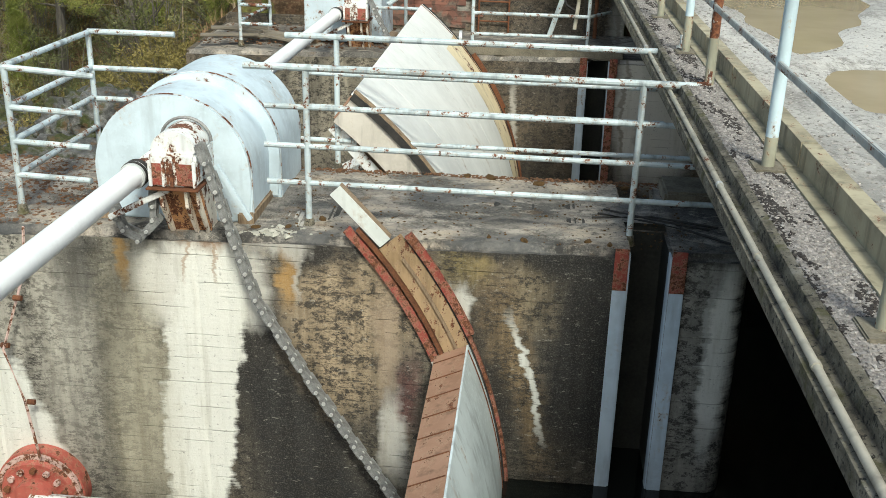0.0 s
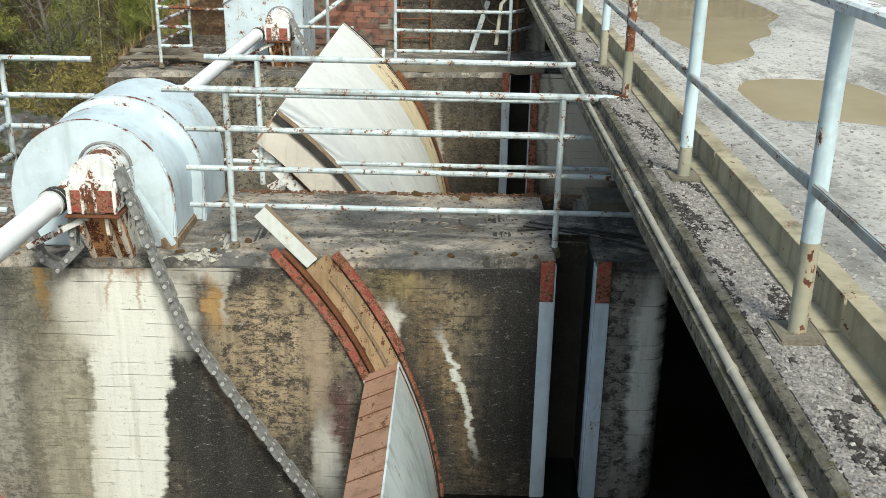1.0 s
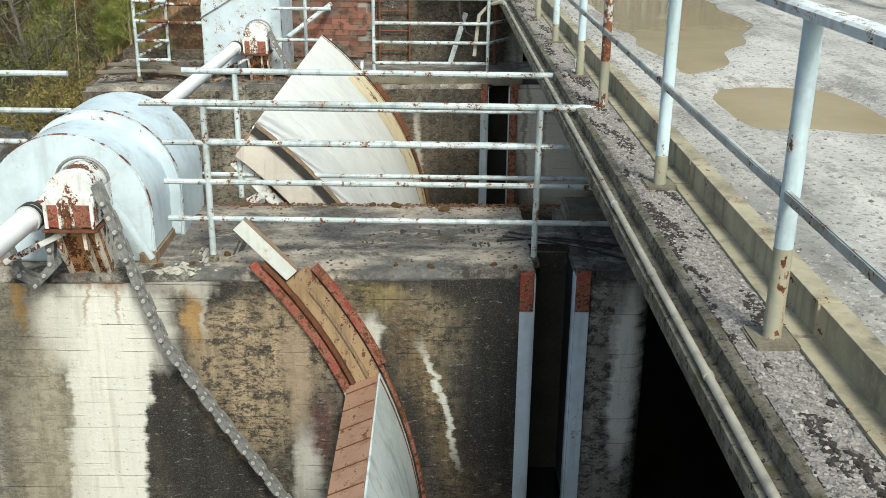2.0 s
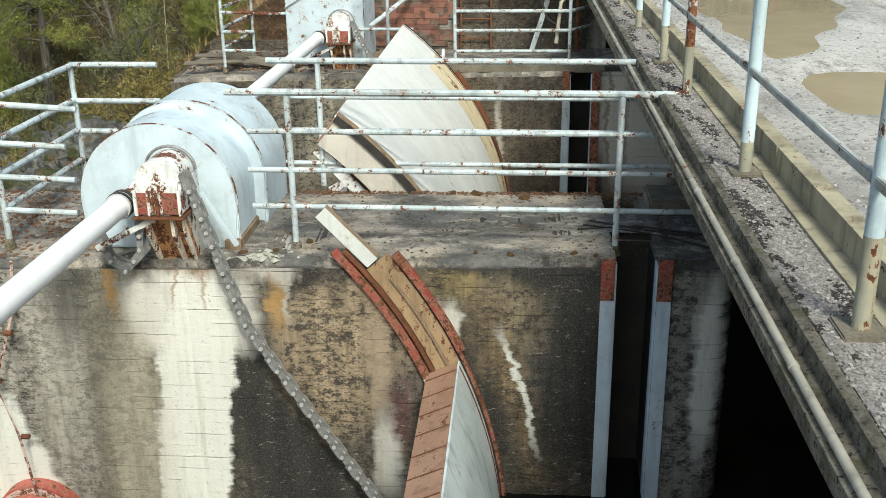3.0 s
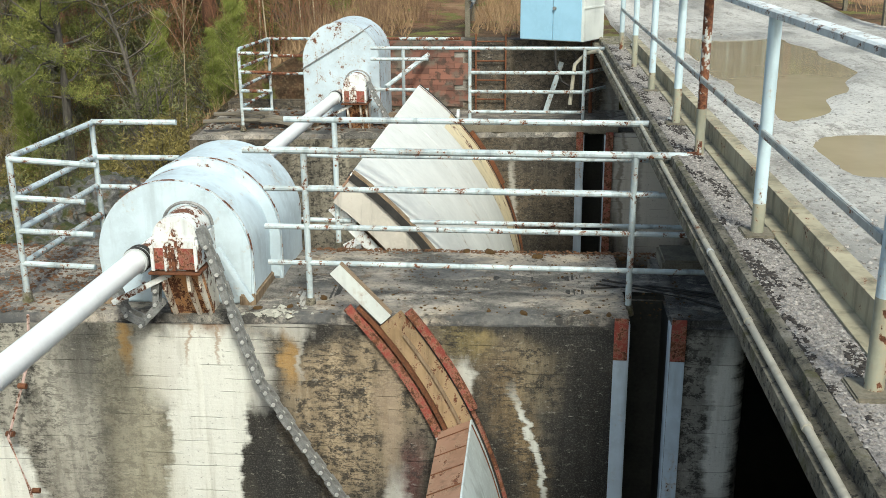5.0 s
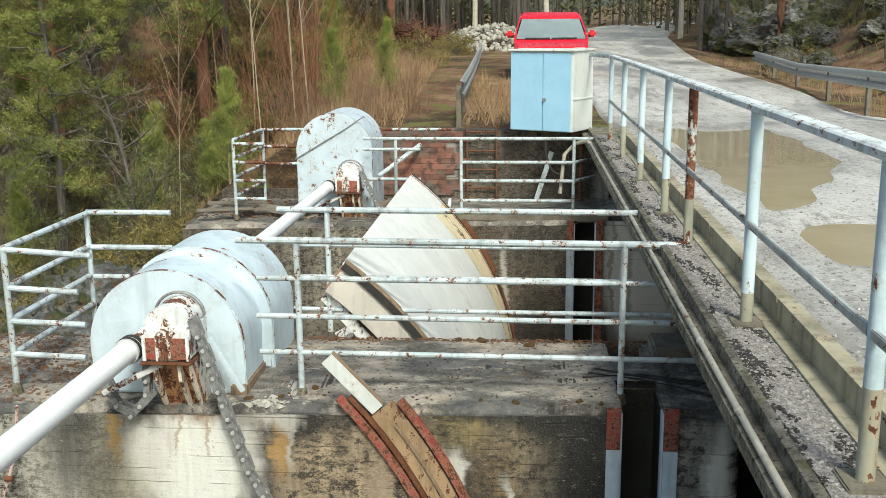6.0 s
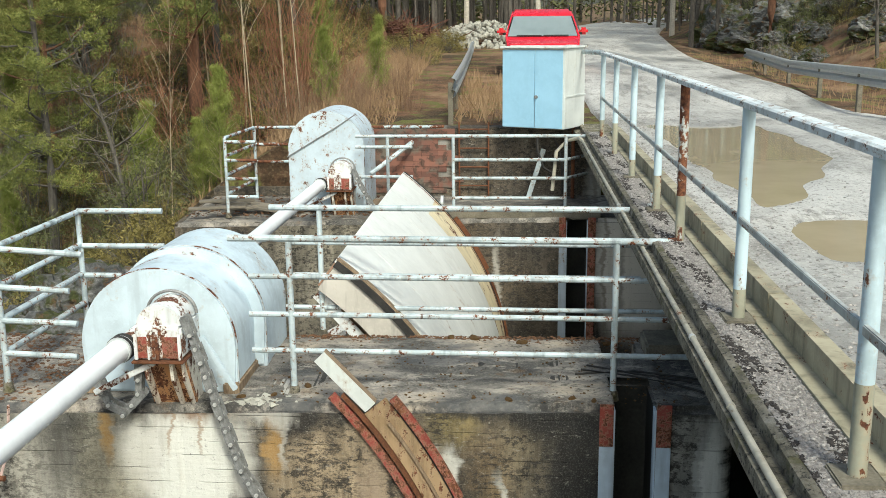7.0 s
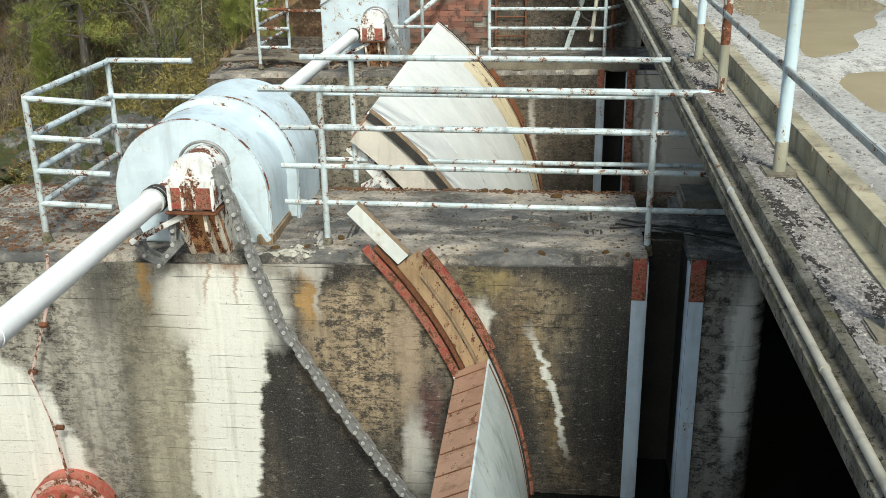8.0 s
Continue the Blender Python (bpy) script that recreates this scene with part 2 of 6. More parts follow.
M = {}
BLACK, SOOT, TAN, OCHRE = (0.022, 0.022, 0.022), (0.05, 0.047, 0.043), (0.46, 0.36, 0.235), (0.42, 0.25, 0.08)
LIME, PALE, OLIVE, BROWN = (0.7, 0.7, 0.645), (0.5, 0.485, 0.44), (0.36, 0.335, 0.25), (0.15, 0.09, 0.055)
M["wall"] = stained_wall("pier_wall", (
    (-3.6, -0.9, 0.8, 1.6, 0.3, (0.44, 0.42, 0.36), 0.88), (-3.2, -0.38, 0.22, 0.34, 0.5, BLACK, 0.92), (-3.08, -0.75, 0.12, 0.3, 0.5, SOOT, 0.7),
    (-2.93, -1.5, 0.3, 1.1, 0.4, OLIVE, 0.9), (-3.12, -1.7, 0.07, 0.7, 0.6, SOOT, 0.5), (-1.62, -1.75, 0.42, 1.0, 0.3, BLACK, 0.96, -0.2), (-1.88, -0.85, 0.12, 0.36, 0.5, SOOT, 0.8),
    (-1.34, -0.72, 0.36, 0.5, 0.35, TAN, 0.92), (-0.98, -0.5, 0.34, 0.36, 0.4, TAN, 0.8), (-1.25, -1.25, 0.2, 0.25, 0.5, TAN, 0.75),
    (-1.5, -0.15, 0.25, 0.16, 0.4, BLACK, 0.9), (-1.05, -0.06, 0.32, 0.09, 0.5, SOOT, 0.8), (-0.77, -1.3, 0.1, 0.3, 0.5, (0.12, 0.05, 0.045), 0.85),
    (0.0, -0.4, 0.34, 0.26, 0.4, (0.36, 0.29, 0.185), 0.88), (-0.4, -0.2, 0.14, 0.16, 0.5, (0.3, 0.24, 0.1), 0.8), (-0.2, -0.5, 0.12, 0.2, 0.5, SOOT, 0.85),
    (0.02, -1.1, 0.15, 0.8, 0.5, (0.27, 0.19, 0.1), 0.88, -0.32), (0.46, -0.95, 0.3, 1.05, 0.4, BLACK, 0.94), (-0.22, -1.0, 0.12, 0.6, 0.5, BLACK, 0.8, -0.3), (0.3, -0.12, 0.45, 0.14, 0.5, BLACK, 0.85), (1.34, -1.0, 0.36, 1.6, 0.4, (0.3, 0.29, 0.26), 0.9),
    (-1.2, 0.0, 3.4, 0.06, 0.8, BLACK, 0.75), (-0.5, -2.4, 3.0, 0.4, 0.4, BLACK, 0.6),
), (
    (-2.34, -0.48, 0.46, 0.36, 0.2, (0.66, 0.65, 0.6), 0.93), (-2.38, -1.5, 0.28, 1.35, 0.07, LIME, 0.97, 0.1), (-4.0, -1.85, 0.42, 0.95, 0.08, LIME, 0.96, -0.42),
    (-2.86, -1.35, 0.26, 1.1, 0.4, (0.4, 0.37, 0.28), 0.5), (-3.38, -1.2, 0.2, 0.8, 0.5, (0.44, 0.42, 0.36), 0.4), (-1.7, -0.4, 0.06, 0.22, 0.5, OCHRE, 0.7), (-1.63, -0.35, 0.025, 0.2, 0.5, PALE, 0.6), (-2.92, -0.32, 0.06, 0.2, 0.4, OCHRE, 0.75), (-0.97, -0.85, 0.09, 0.4, 0.5, (0.36, 0.28, 0.2), 0.75),
    (-0.9, -1.65, 0.1, 0.36, 0.4, PALE, 0.85), (-0.43, -0.47, 0.06, 0.1, 0.4, LIME, 0.75), (0.08, -1.13, 0.032, 0.44, 0.35, LIME, 0.9, -0.28),
    (1.43, -0.85, 0.085, 0.75, 0.3, (0.68, 0.67, 0.62), 0.92), (1.33, -0.5, 0.02, 0.35, 0.5, (0.42, 0.41, 0.38), 0.8), (-1.2, 0.0, 3.7, 0.05, 0.6, (0.04, 0.038, 0.034), 0.8), (-1.73, -0.08, 0.2, 0.13, 0.3, PALE, 0.75),
    (-0.3, -0.06, 0.5, 0.06, 0.45, BLACK, 0.8), (-2.25, -0.06, 0.22, 0.1, 0.4, (0.22, 0.12, 0.06), 0.7), (-2.42, -0.22, 0.015, 0.16, 0.5, (0.3, 0.18, 0.09), 0.6), (-2.2, -0.2, 0.012, 0.18, 0.5, (0.3, 0.18, 0.09), 0.6),
), ((0.3, (0.05, 0.047, 0.042)), (0.45, (0.13, 0.115, 0.09)), (0.6, (0.25, 0.215, 0.16)), (0.75, (0.36, 0.31, 0.24))))
M["wall_far"] = stained_wall("far_wall", (
    (-1.0, -0.6, 1.0, 0.7, 0.4, (0.22, 0.17, 0.11), 0.7), (-2.6, -0.8, 0.8, 0.9, 0.4, (0.44, 0.4, 0.31), 0.8), (0.1, -0.3, 0.6, 0.4, 0.4, SOOT, 0.6), (0.0, -2.2, 3.0, 0.6, 0.4, BLACK, 0.6),
), (
    (1.7, -0.5, 0.56, 1.2, 0.2, (0.6, 0.58, 0.53), 0.92), (1.25, -0.6, 0.03, 1.0, 0.5, (0.16, 0.13, 0.1), 0.7), (1.5, -0.9, 0.04, 0.6, 0.6, (0.25, 0.23, 0.2), 0.7), (-0.2, -0.9, 0.04, 0.5, 0.5, PALE, 0.7), (-1.1, 0.6, 0.1, 0.5, 0.4, PALE, 0.5),
), ((0.3, (0.05, 0.043, 0.035)), (0.5, (0.13, 0.105, 0.075)), (0.7, (0.24, 0.2, 0.15))), 5.0)
M["top"] = concrete_top("pier_top")
M["deck"] = plain("deck_concrete", (0.07, 0.063, 0.046), (0.25, 0.225, 0.175), 5, 0.85, 0.5)
M["rail"] = painted("rail_paint", (0.33, 0.385, 0.405), 0.425, 15.0, 0.6, 1.0, stretch=(1, 1, 1))
M["postlow"] = painted("worn_post_foot", (0.26, 0.26, 0.2), 0.45, 7.0, 0.3, 0.5)
M["lip"] = lip_material()
M["plate"] = painted("tan_plate_paint", (0.46, 0.43, 0.38), 0.36, 9.0, 0.25, 0.8)
M["whitestain"] = painted("rust_stained_white_paint", (0.66, 0.57, 0.38), 0.42, 3.0, 0.2, 0.5, 0.5, (1, 1, 0.4))
M["post"] = painted("post_paint", (0.4, 0.5, 0.55), 0.36, 9.0, 0.3, 0.45)
M["midrail"] = painted("grey_middle_rail_paint", (0.27, 0.29, 0.285), 0.42, 14.0, 0.7, 0.7, stretch=(1, 0.4, 1))
M["railtop"] = painted("worn_top_rail_paint", (0.48, 0.52, 0.53), 0.42, 24.0, 0.5, 0.8, stretch=(1, 0.5, 1))
M["redpost"] = painted("rusted_post", (0.4, 0.46, 0.48), 0.515, 5.0, 0.3, 0.5)
M["cover"] = painted("cover_paint", (0.44, 0.52, 0.57), 0.362, 4.0, 0.3, 0.3, 0.5, (1, 1, 1))
M["cover_far"] = painted("spotted_cover_paint", (0.46, 0.54, 0.6), 0.41, 11.0, 0.2, 0.15, 0.5, (1, 1, 0.8))
M["white"] = painted("white_gate_paint", (0.68, 0.69, 0.66), 0.33, 2.0, 0.12, 0.15, 0.45, (1, 1, 0.5))
M["gateblue"] = painted("pale_gate_paint", (0.5, 0.56, 0.57), 0.36, 3.0, 0.3, 0.75, 0.5, (1, 1, 0.4))
M["shaft"] = painted("white_shaft_paint", (0.76, 0.78, 0.79), 0.3, 4.0, 0.08, 0.08, 0.4, (1, 1, 1))
M["slotblue"] = painted("slot_paint", (0.42, 0.5, 0.58), 0.36, 6.0, 0.25, 0.5)
M["redlead"] = painted("red_lead_paint", (0.23, 0.042, 0.028), 0.475, 15.0, 0.15, 0.9, 0.75, (1, 1, 1))
M["redworn"] = painted("worn_red_flange_paint", (0.22, 0.055, 0.038), 0.5, 16.0, 0.2, 0.9, 0.8, (1, 1, 1))
M["hub"] = painted("worn_red_hub_paint", (0.3, 0.07, 0.05), 0.44, 12.0, 0.5, 0.6, 0.65, (1, 1, 1))
M["hubpale"] = painted("pale_worn_hub_paint", (0.5, 0.36, 0.33), 0.48, 14.0, 0.3, 0.5, 0.65, (1, 1, 1))
M["bracket"] = painted("rusty_white_paint", (0.62, 0.64, 0.64), 0.465, 8.0, 0.15, 0.4, 0.6, (1, 1, 0.5))
M["standrust"] = painted("orange_stand_rust", (0.46, 0.22, 0.085), 0.49, 13.0, 0.2, 0.5, 0.75, (1, 1, 0.3))
M["standpaint"] = painted("stand_paint", (0.72, 0.66, 0.57), 0.46, 12.0, 0.2, 0.4, 0.7, (1, 1, 0.4))
M["rust"] = plain("rust", (0.05, 0.02, 0.012), (0.23, 0.095, 0.045), 9, 0.88, 0.5)
M["rustplate"] = painted("rust_plate", (0.27, 0.155, 0.1), 0.415, 15.0, 0.2, 0.9, 0.85, (1, 0.5, 1))
M["timber"] = plain("old_timber", (0.12, 0.08, 0.05), (0.37, 0.28, 0.185), 5, 0.85, 0.5, 30, (6, 6, 0.6))
M["greyplank"] = plain("grey_plank", (0.09, 0.08, 0.064), (0.3, 0.265, 0.21), 6, 0.9, 0.5, 40, (0.6, 6, 6), vary="object")
M["bed"] = painted("rusty_timber_bed", (0.27, 0.185, 0.1), 0.45, 16.0, 0.35, 1.0, 0.85, (1, 1, 0.5))
M["chain"] = plain("chain_steel", (0.12, 0.12, 0.118), (0.36, 0.365, 0.36), 14, 0.5, 0.3, 80, metal=0.25)
M["pin"] = plain("chain_pin", (0.5, 0.5, 0.49), (0.72, 0.72, 0.7), 14, 0.4, 0.2, 80, metal=0.4)
M["railrust"] = painted("rusty_rail_paint", (0.36, 0.46, 0.5), 0.5, 6.0, 0.4, 0.5, stretch=(1, 1, 1))
M["coverrim"] = painted("rusty_cover_rim", (0.42, 0.48, 0.52), 0.47, 4.0, 0.35, 0.4, stretch=(1, 1, 1))
# Near-black concrete with shade put into its colour, for recesses and under the bridge.
M["shadewall"] = plain("shade_black_concrete", (0.012, 0.013, 0.011), (0.05, 0.05, 0.042), 3, 0.6, 0.5, 40)
M["darkdirt"] = plain("wet_black_dirt", (0.016, 0.015, 0.015), (0.07, 0.06, 0.055), 20, 0.85, 0.8, 100, vary="island")
M["strip"] = plain("gritty_dirt", (0.06, 0.055, 0.05), (0.46, 0.425, 0.4), 22, 0.9, 1.0, 110)
M["twig_brown"] = plain("brown_twigs", (0.11, 0.065, 0.042), (0.28, 0.18, 0.11), 2, 0.85, 0.1, 40, vary="island")
M["black"] = plain("black_rubber", (0.012, 0.012, 0.012), (0.05, 0.046, 0.042), 10, 0.7, 0.3)
M["pipe"] = painted("pale_pipe_paint", (0.36, 0.335, 0.27), 0.37, 9.0, 0.4, 0.7, 0.6, (1, 0.6, 1))
M["beam"] = painted("kerb_beam_paint", (0.2, 0.18, 0.125), 0.39, 16.0, 0.9, 0.9, 0.7, (1, 0.4, 1))
M["zinc"] = plain("galvanised_steel", (0.45, 0.47, 0.47), (0.65, 0.67, 0.67), 6, 0.5, 0.15, 90, metal=0.25)
M["cabdoor"] = painted("cabinet_blue", (0.3, 0.52, 0.68), 0.3, 4.0, 0.1, 0.08, 0.45)
M["cabside"] = painted("cabinet_cream", (0.58, 0.61, 0.59), 0.37, 4.0, 0.12, 0.3, 0.5, (1, 1, 0.2))
bn = Nodes("red_brick")
place = bn.nt.nodes.new("ShaderNodeNewGeometry").outputs["Position"]
bc = bn.mix(bn.random(), (0.13, 0.065, 0.05), (0.27, 0.125, 0.09))
bc = bn.mix(bn.step(bn.noise(2.6, detail=7, at=place), 0.5, 0.6), bc, (0.15, 0.13, 0.105))
bc = bn.mix(bn.math("MULTIPLY", bn.step(bn.noise(9, detail=7, at=place, shift=3), 0.52, 0.6), 0.7), bc, (0.05, 0.04, 0.033))
M["brick"] = bn.done(bc, 0.88, bn.bump(bn.noise(40, detail=5, at=place), 0.5, 0.008))
M["gravel"] = plain("gravel", (0.035, 0.032, 0.03), (0.54, 0.51, 0.48), 30, 0.9, 0.9, 120, vary="island")
M["moss"] = plain("moss_clump", (0.03, 0.02, 0.01), (0.15, 0.085, 0.03), 30, 0.95, 0.8, 120)
M["litter"] = plain("leaf_litter", (0.05, 0.027, 0.016), (0.2, 0.105, 0.055), 20, 0.9, 0.6, 90, vary="island")


def road_material():
    n = Nodes("wet_gravel_road")
    f = n.noise(0.7, (1.4, 0.5, 1), 8, 0.65)
    c = n.ramp(f, ((0.3, (0.22, 0.215, 0.2)), (0.5, (0.43, 0.42, 0.395)), (0.65, (0.54, 0.53, 0.5))))
    c = n.mix(n.math("MULTIPLY", n.step(n.noise(60, detail=4), 0.5, 0.7), 0.4), c, (0.42, 0.4, 0.37))
    c = n.mix(n.math("MULTIPLY", n.step(n.noise(18, detail=6, rough=0.75, shift=4), 0.54, 0.66), 0.55), c, (0.1, 0.095, 0.085))
    c = n.mix(n.math("MULTIPLY", n.step(n.noise(2.6, (1.6, 0.45, 1), 7, 0.7, shift=11), 0.53, 0.62), 0.55), c, (0.14, 0.13, 0.115))
    c = n.mix(n.math("MULTIPLY", n.step(n.noise(34, detail=3, rough=0.6, shift=14), 0.58, 0.64), 0.6), c, (0.6, 0.59, 0.56))
    c = n.mix(n.math("MULTIPLY", n.step(n.noise(27, detail=4, rough=0.7, shift=24), 0.57, 0.63), 0.65), c, (0.07, 0.066, 0.058))
    c = n.mix(n.math("MULTIPLY", n.step(n.noise(5, (1, 1, 1), 8, 0.8, shift=31), 0.55, 0.6), 0.4), c, (0.09, 0.085, 0.075))
    wet = n.step(n.noise(0.45, (1.2, 0.5, 1), 5, shift=6), 0.5, 0.62)
    c = n.mix(n.math("MULTIPLY", wet, 0.5), c, (0.1, 0.092, 0.078))
    return n.done(c, n.step(wet, 0, 1, 0.85, 0.35), n.bump(n.noise(70, detail=5), 0.5, 0.012))


def puddle_material():
    n = Nodes("muddy_puddle")
    c = n.mix(n.step(n.noise(1.2, detail=4), 0.35, 0.65), (0.36, 0.3, 0.2), (0.44, 0.375, 0.26))
    return n.done(c, 0.06, n.bump(n.noise(14, detail=3), 0.04, 0.004), 0.0, 0.5)


def water_material():
    n = Nodes("dark_water")
    return n.done((0.006, 0.008, 0.007), 0.08, n.bump(n.noise(4, detail=4), 0.12, 0.02), 0.0, 0.5)


def ground_material():
    n = Nodes("forest_floor")
    f = n.noise(0.5, detail=9, rough=0.7)
    c = n.ramp(f, ((0.34, (0.018, 0.016, 0.008)), (0.45, (0.07, 0.04, 0.02)), (0.54, (0.17, 0.09, 0.05)), (0.66, (0.28, 0.19, 0.11))))
    c = n.mix(n.step(n.noise(1.7, detail=7, shift=3), 0.54, 0.6), c, (0.12, 0.125, 0.03))
    c = n.mix(n.math("MULTIPLY", n.step(n.noise(25, detail=5, shift=5), 0.5, 0.7), 0.5), c, (0.24, 0.17, 0.1))
    return n.done(c, 0.95, n.bump(n.noise(9, detail=8), 0.9, 0.08))


M["road"], M["puddle"], M["water"], M["ground"] = road_material(), puddle_material(), water_material(), ground_material()
rn = Nodes("mossy_rock")
rc = rn.ramp(rn.noise(3.0, detail=9, rough=0.75), ((0.35, (0.03, 0.03, 0.028)), (0.5, (0.11, 0.11, 0.105)), (0.65, (0.3, 0.3, 0.29))))
rc = rn.mix(rn.step(rn.noise(1.6, detail=7, rough=0.7, shift=6), 0.47, 0.55), rc, (0.05, 0.058, 0.016))
rc = rn.mix(rn.math("MULTIPLY", rn.step(rn.noise(7, detail=7, shift=9), 0.55, 0.62), 0.7), rc, (0.13, 0.075, 0.035))
M["rock"] = rn.done(rc, 0.92, rn.bump(rn.noise(9, detail=9, rough=0.7), 1.0, 0.08))
M["limestone"] = plain("pale_rubble", (0.2, 0.195, 0.165), (0.47, 0.46, 0.4), 4, 0.9, 0.7, 30, vary="island")
M["pinebark"] = plain("pine_bark", (0.06, 0.032, 0.022), (0.23, 0.115, 0.068), 5, 0.9, 0.9, 25, (1, 1, 0.35))
M["greybark"] = plain("grey_bark", (0.04, 0.036, 0.032), (0.16, 0.145, 0.125), 5, 0.9, 0.8, 25, (1, 1, 0.35))
M["birchbark"] = plain("birch_bark", (0.3, 0.27, 0.23), (0.62, 0.58, 0.5), 5, 0.8, 0.4, 20, (1, 1, 3.0))
M["palebark"] = plain("sapling_bark", (0.26, 0.2, 0.13), (0.48, 0.4, 0.28), 5, 0.85, 0.4, 20)
def foliage(name, dark, mid, light):
    """Needles or leaves in clumps of differing shade, each blade slightly its own."""
    n = Nodes(name)
    f = n.math("ADD", n.math("MULTIPLY", n.noise(0.8, detail=2), 0.45), n.math("MULTIPLY", n.noise(2.4, detail=2, shift=4), 0.43))
    f = n.math("ADD", f, n.math("MULTIPLY", n.island(), 0.12))
    return n.done(n.ramp(f, ((0.36, dark), (0.5, mid), (0.64, light))), 0.65, None, 0.0, 0.3)


M["needle"] = foliage("pine_needles", (0.04, 0.05, 0.013), (0.15, 0.17, 0.04), (0.34, 0.34, 0.1))
M["needle_young"] = foliage("young_pine_needles", (0.09, 0.11, 0.02), (0.2, 0.235, 0.05), (0.36, 0.38, 0.11))
M["spruce"] = foliage("spruce_needles", (0.028, 0.036, 0.013), (0.1, 0.11, 0.04), (0.24, 0.24, 0.11))
M["twig_red"] = plain("red_birch_twigs", (0.15, 0.065, 0.035), (0.34, 0.17, 0.1), 2, 0.85, 0.1, 40, vary="island")
M["twig_grey"] = plain("grey_twigs", (0.1, 0.085, 0.065), (0.3, 0.26, 0.21), 2, 0.85, 0.1, 40, vary="island")
M["twig_dark"] = plain("dark_cut_branches", (0.06, 0.028, 0.02), (0.19, 0.085, 0.055), 2, 0.85, 0.1, 40, vary="island")
M["straw"] = plain("dry_grass", (0.14, 0.085, 0.045), (0.38, 0.26, 0.15), 2, 0.85, 0.1, 40, vary="island")
M["shrub"] = foliage("low_shrub_leaves", (0.055, 0.045, 0.016), (0.18, 0.15, 0.045), (0.36, 0.3, 0.11))
M["carred"] = plain("red_car_paint", (0.5, 0.008, 0.018), (0.6, 0.012, 0.025), 1, 0.22, 0.02, 5, spec=0.6)
# Glass base colour is raised to paint in the pale sky reflection.
M["carglass"] = plain("sky_pale_car_glass", (0.33, 0.41, 0.43), (0.42, 0.5, 0.52), 1, 0.05, 0.0, 5, spec=0.8)
M["cardark"] = plain("car_black_plastic", (0.012, 0.012, 0.013), (0.03, 0.03, 0.03), 8, 0.6, 0.1)
M["lamp"] = plain("headlamp_glass", (0.5, 0.5, 0.5), (0.7, 0.7, 0.7), 8, 0.1, 0.0, metal=0.3)


# ---- building helpers ----
def thing(name, at, label, category, group="", kind=""):
    ob = new(name)
    ob.location = at
    ob.empty_display_size = 0.1
    return tagged(ob, label, category, group, kind)


def finish(name, bm, material, smooth=False):
    me = bpy.data.meshes.new(name)
    bmesh.ops.recalc_face_normals(bm, faces=bm.faces)
    if smooth:
        for f in bm.faces:
            f.smooth = True
        for e in bm.edges:
            if len(e.link_faces) == 2 and e.calc_face_angle(0) > 0.6:
                e.smooth = False
    bm.to_mesh(me)
    bm.free()
    me.materials.append(material)
    return new(name, me)


def under(ob, parent):
    ob.parent = parent
    ob.matrix_parent_inverse = Matrix.Translation(-sum_at(parent))
    return ob


def sum_at(parent):
    return Vector(parent.location) if parent.type == "EMPTY" else Vector((0, 0, 0))


def part(name, bm, material, parent, label="", smooth=False):
    ob = under(finish(name, bm, material, smooth), parent)
    return tagged(ob, label) if label else ob


def piece(name, mesh, parent, matrix):
    ob = new(name, mesh)
    ob.parent = parent
    ob.matrix_parent_inverse = Matrix.Translation(-sum_at(parent))
    ob.matrix_basis = matrix
    return ob


def box(bm, x0, x1, y0, y1, z0, z1, bevel=0.0, m=None):
    mat4 = Matrix.Translation(((x0 + x1) / 2, (y0 + y1) / 2, (z0 + z1) / 2)) @ Matrix.Diagonal((x1 - x0, y1 - y0, z1 - z0, 1))
    r = bmesh.ops.create_cube(bm, size=1, matrix=(m @ mat4) if m else mat4)
    if bevel:
        edges = list({e for v in r["verts"] for e in v.link_edges})
        bmesh.ops.bevel(bm, geom=edges, offset=bevel, segments=2, affect="EDGES")
    return bm


def tube(bm, a, b, r, seg=12, r2=None, caps=True):
    a, b = Vector(a), Vector(b)
    d = b - a
    m = Matrix.Translation((a + b) / 2) @ d.to_track_quat("Z", "Y").to_matrix().to_4x4()
    bmesh.ops.create_cone(bm, cap_ends=caps, segments=seg, radius1=r, radius2=r if r2 is None else r2, depth=d.length, matrix=m)
    return bm


def bent(bm, pts, r, seg=10):
    """A tube along a bent line, with mitred joints."""
    pts = [Vector(p) for p in pts]
    rings = []
    for i, p in enumerate(pts):
        d0 = (p - pts[i - 1]).normalized() if i else (pts[1] - p).normalized()
        d1 = (pts[i + 1] - p).normalized() if i < len(pts) - 1 else d0
        d = (d0 + d1).normalized()
        q = d.to_track_quat("Z", "Y")
        rings.append([bm.verts.new(p + q @ Vector((r * math.cos(k * math.tau / seg), r * math.sin(k * math.tau / seg), 0))) for k in range(seg)])
    for s, t in zip(rings, rings[1:]):
        u = min(range(seg), key=lambda k: (t[k].co - s[0].co).length)
        for k in range(seg):
            bm.faces.new((s[k], s[(k + 1) % seg], t[(k + 1 + u) % seg], t[(k + u) % seg]))
    bm.faces.new(rings[0])
    bm.faces.new(rings[-1][::-1])
    return bm


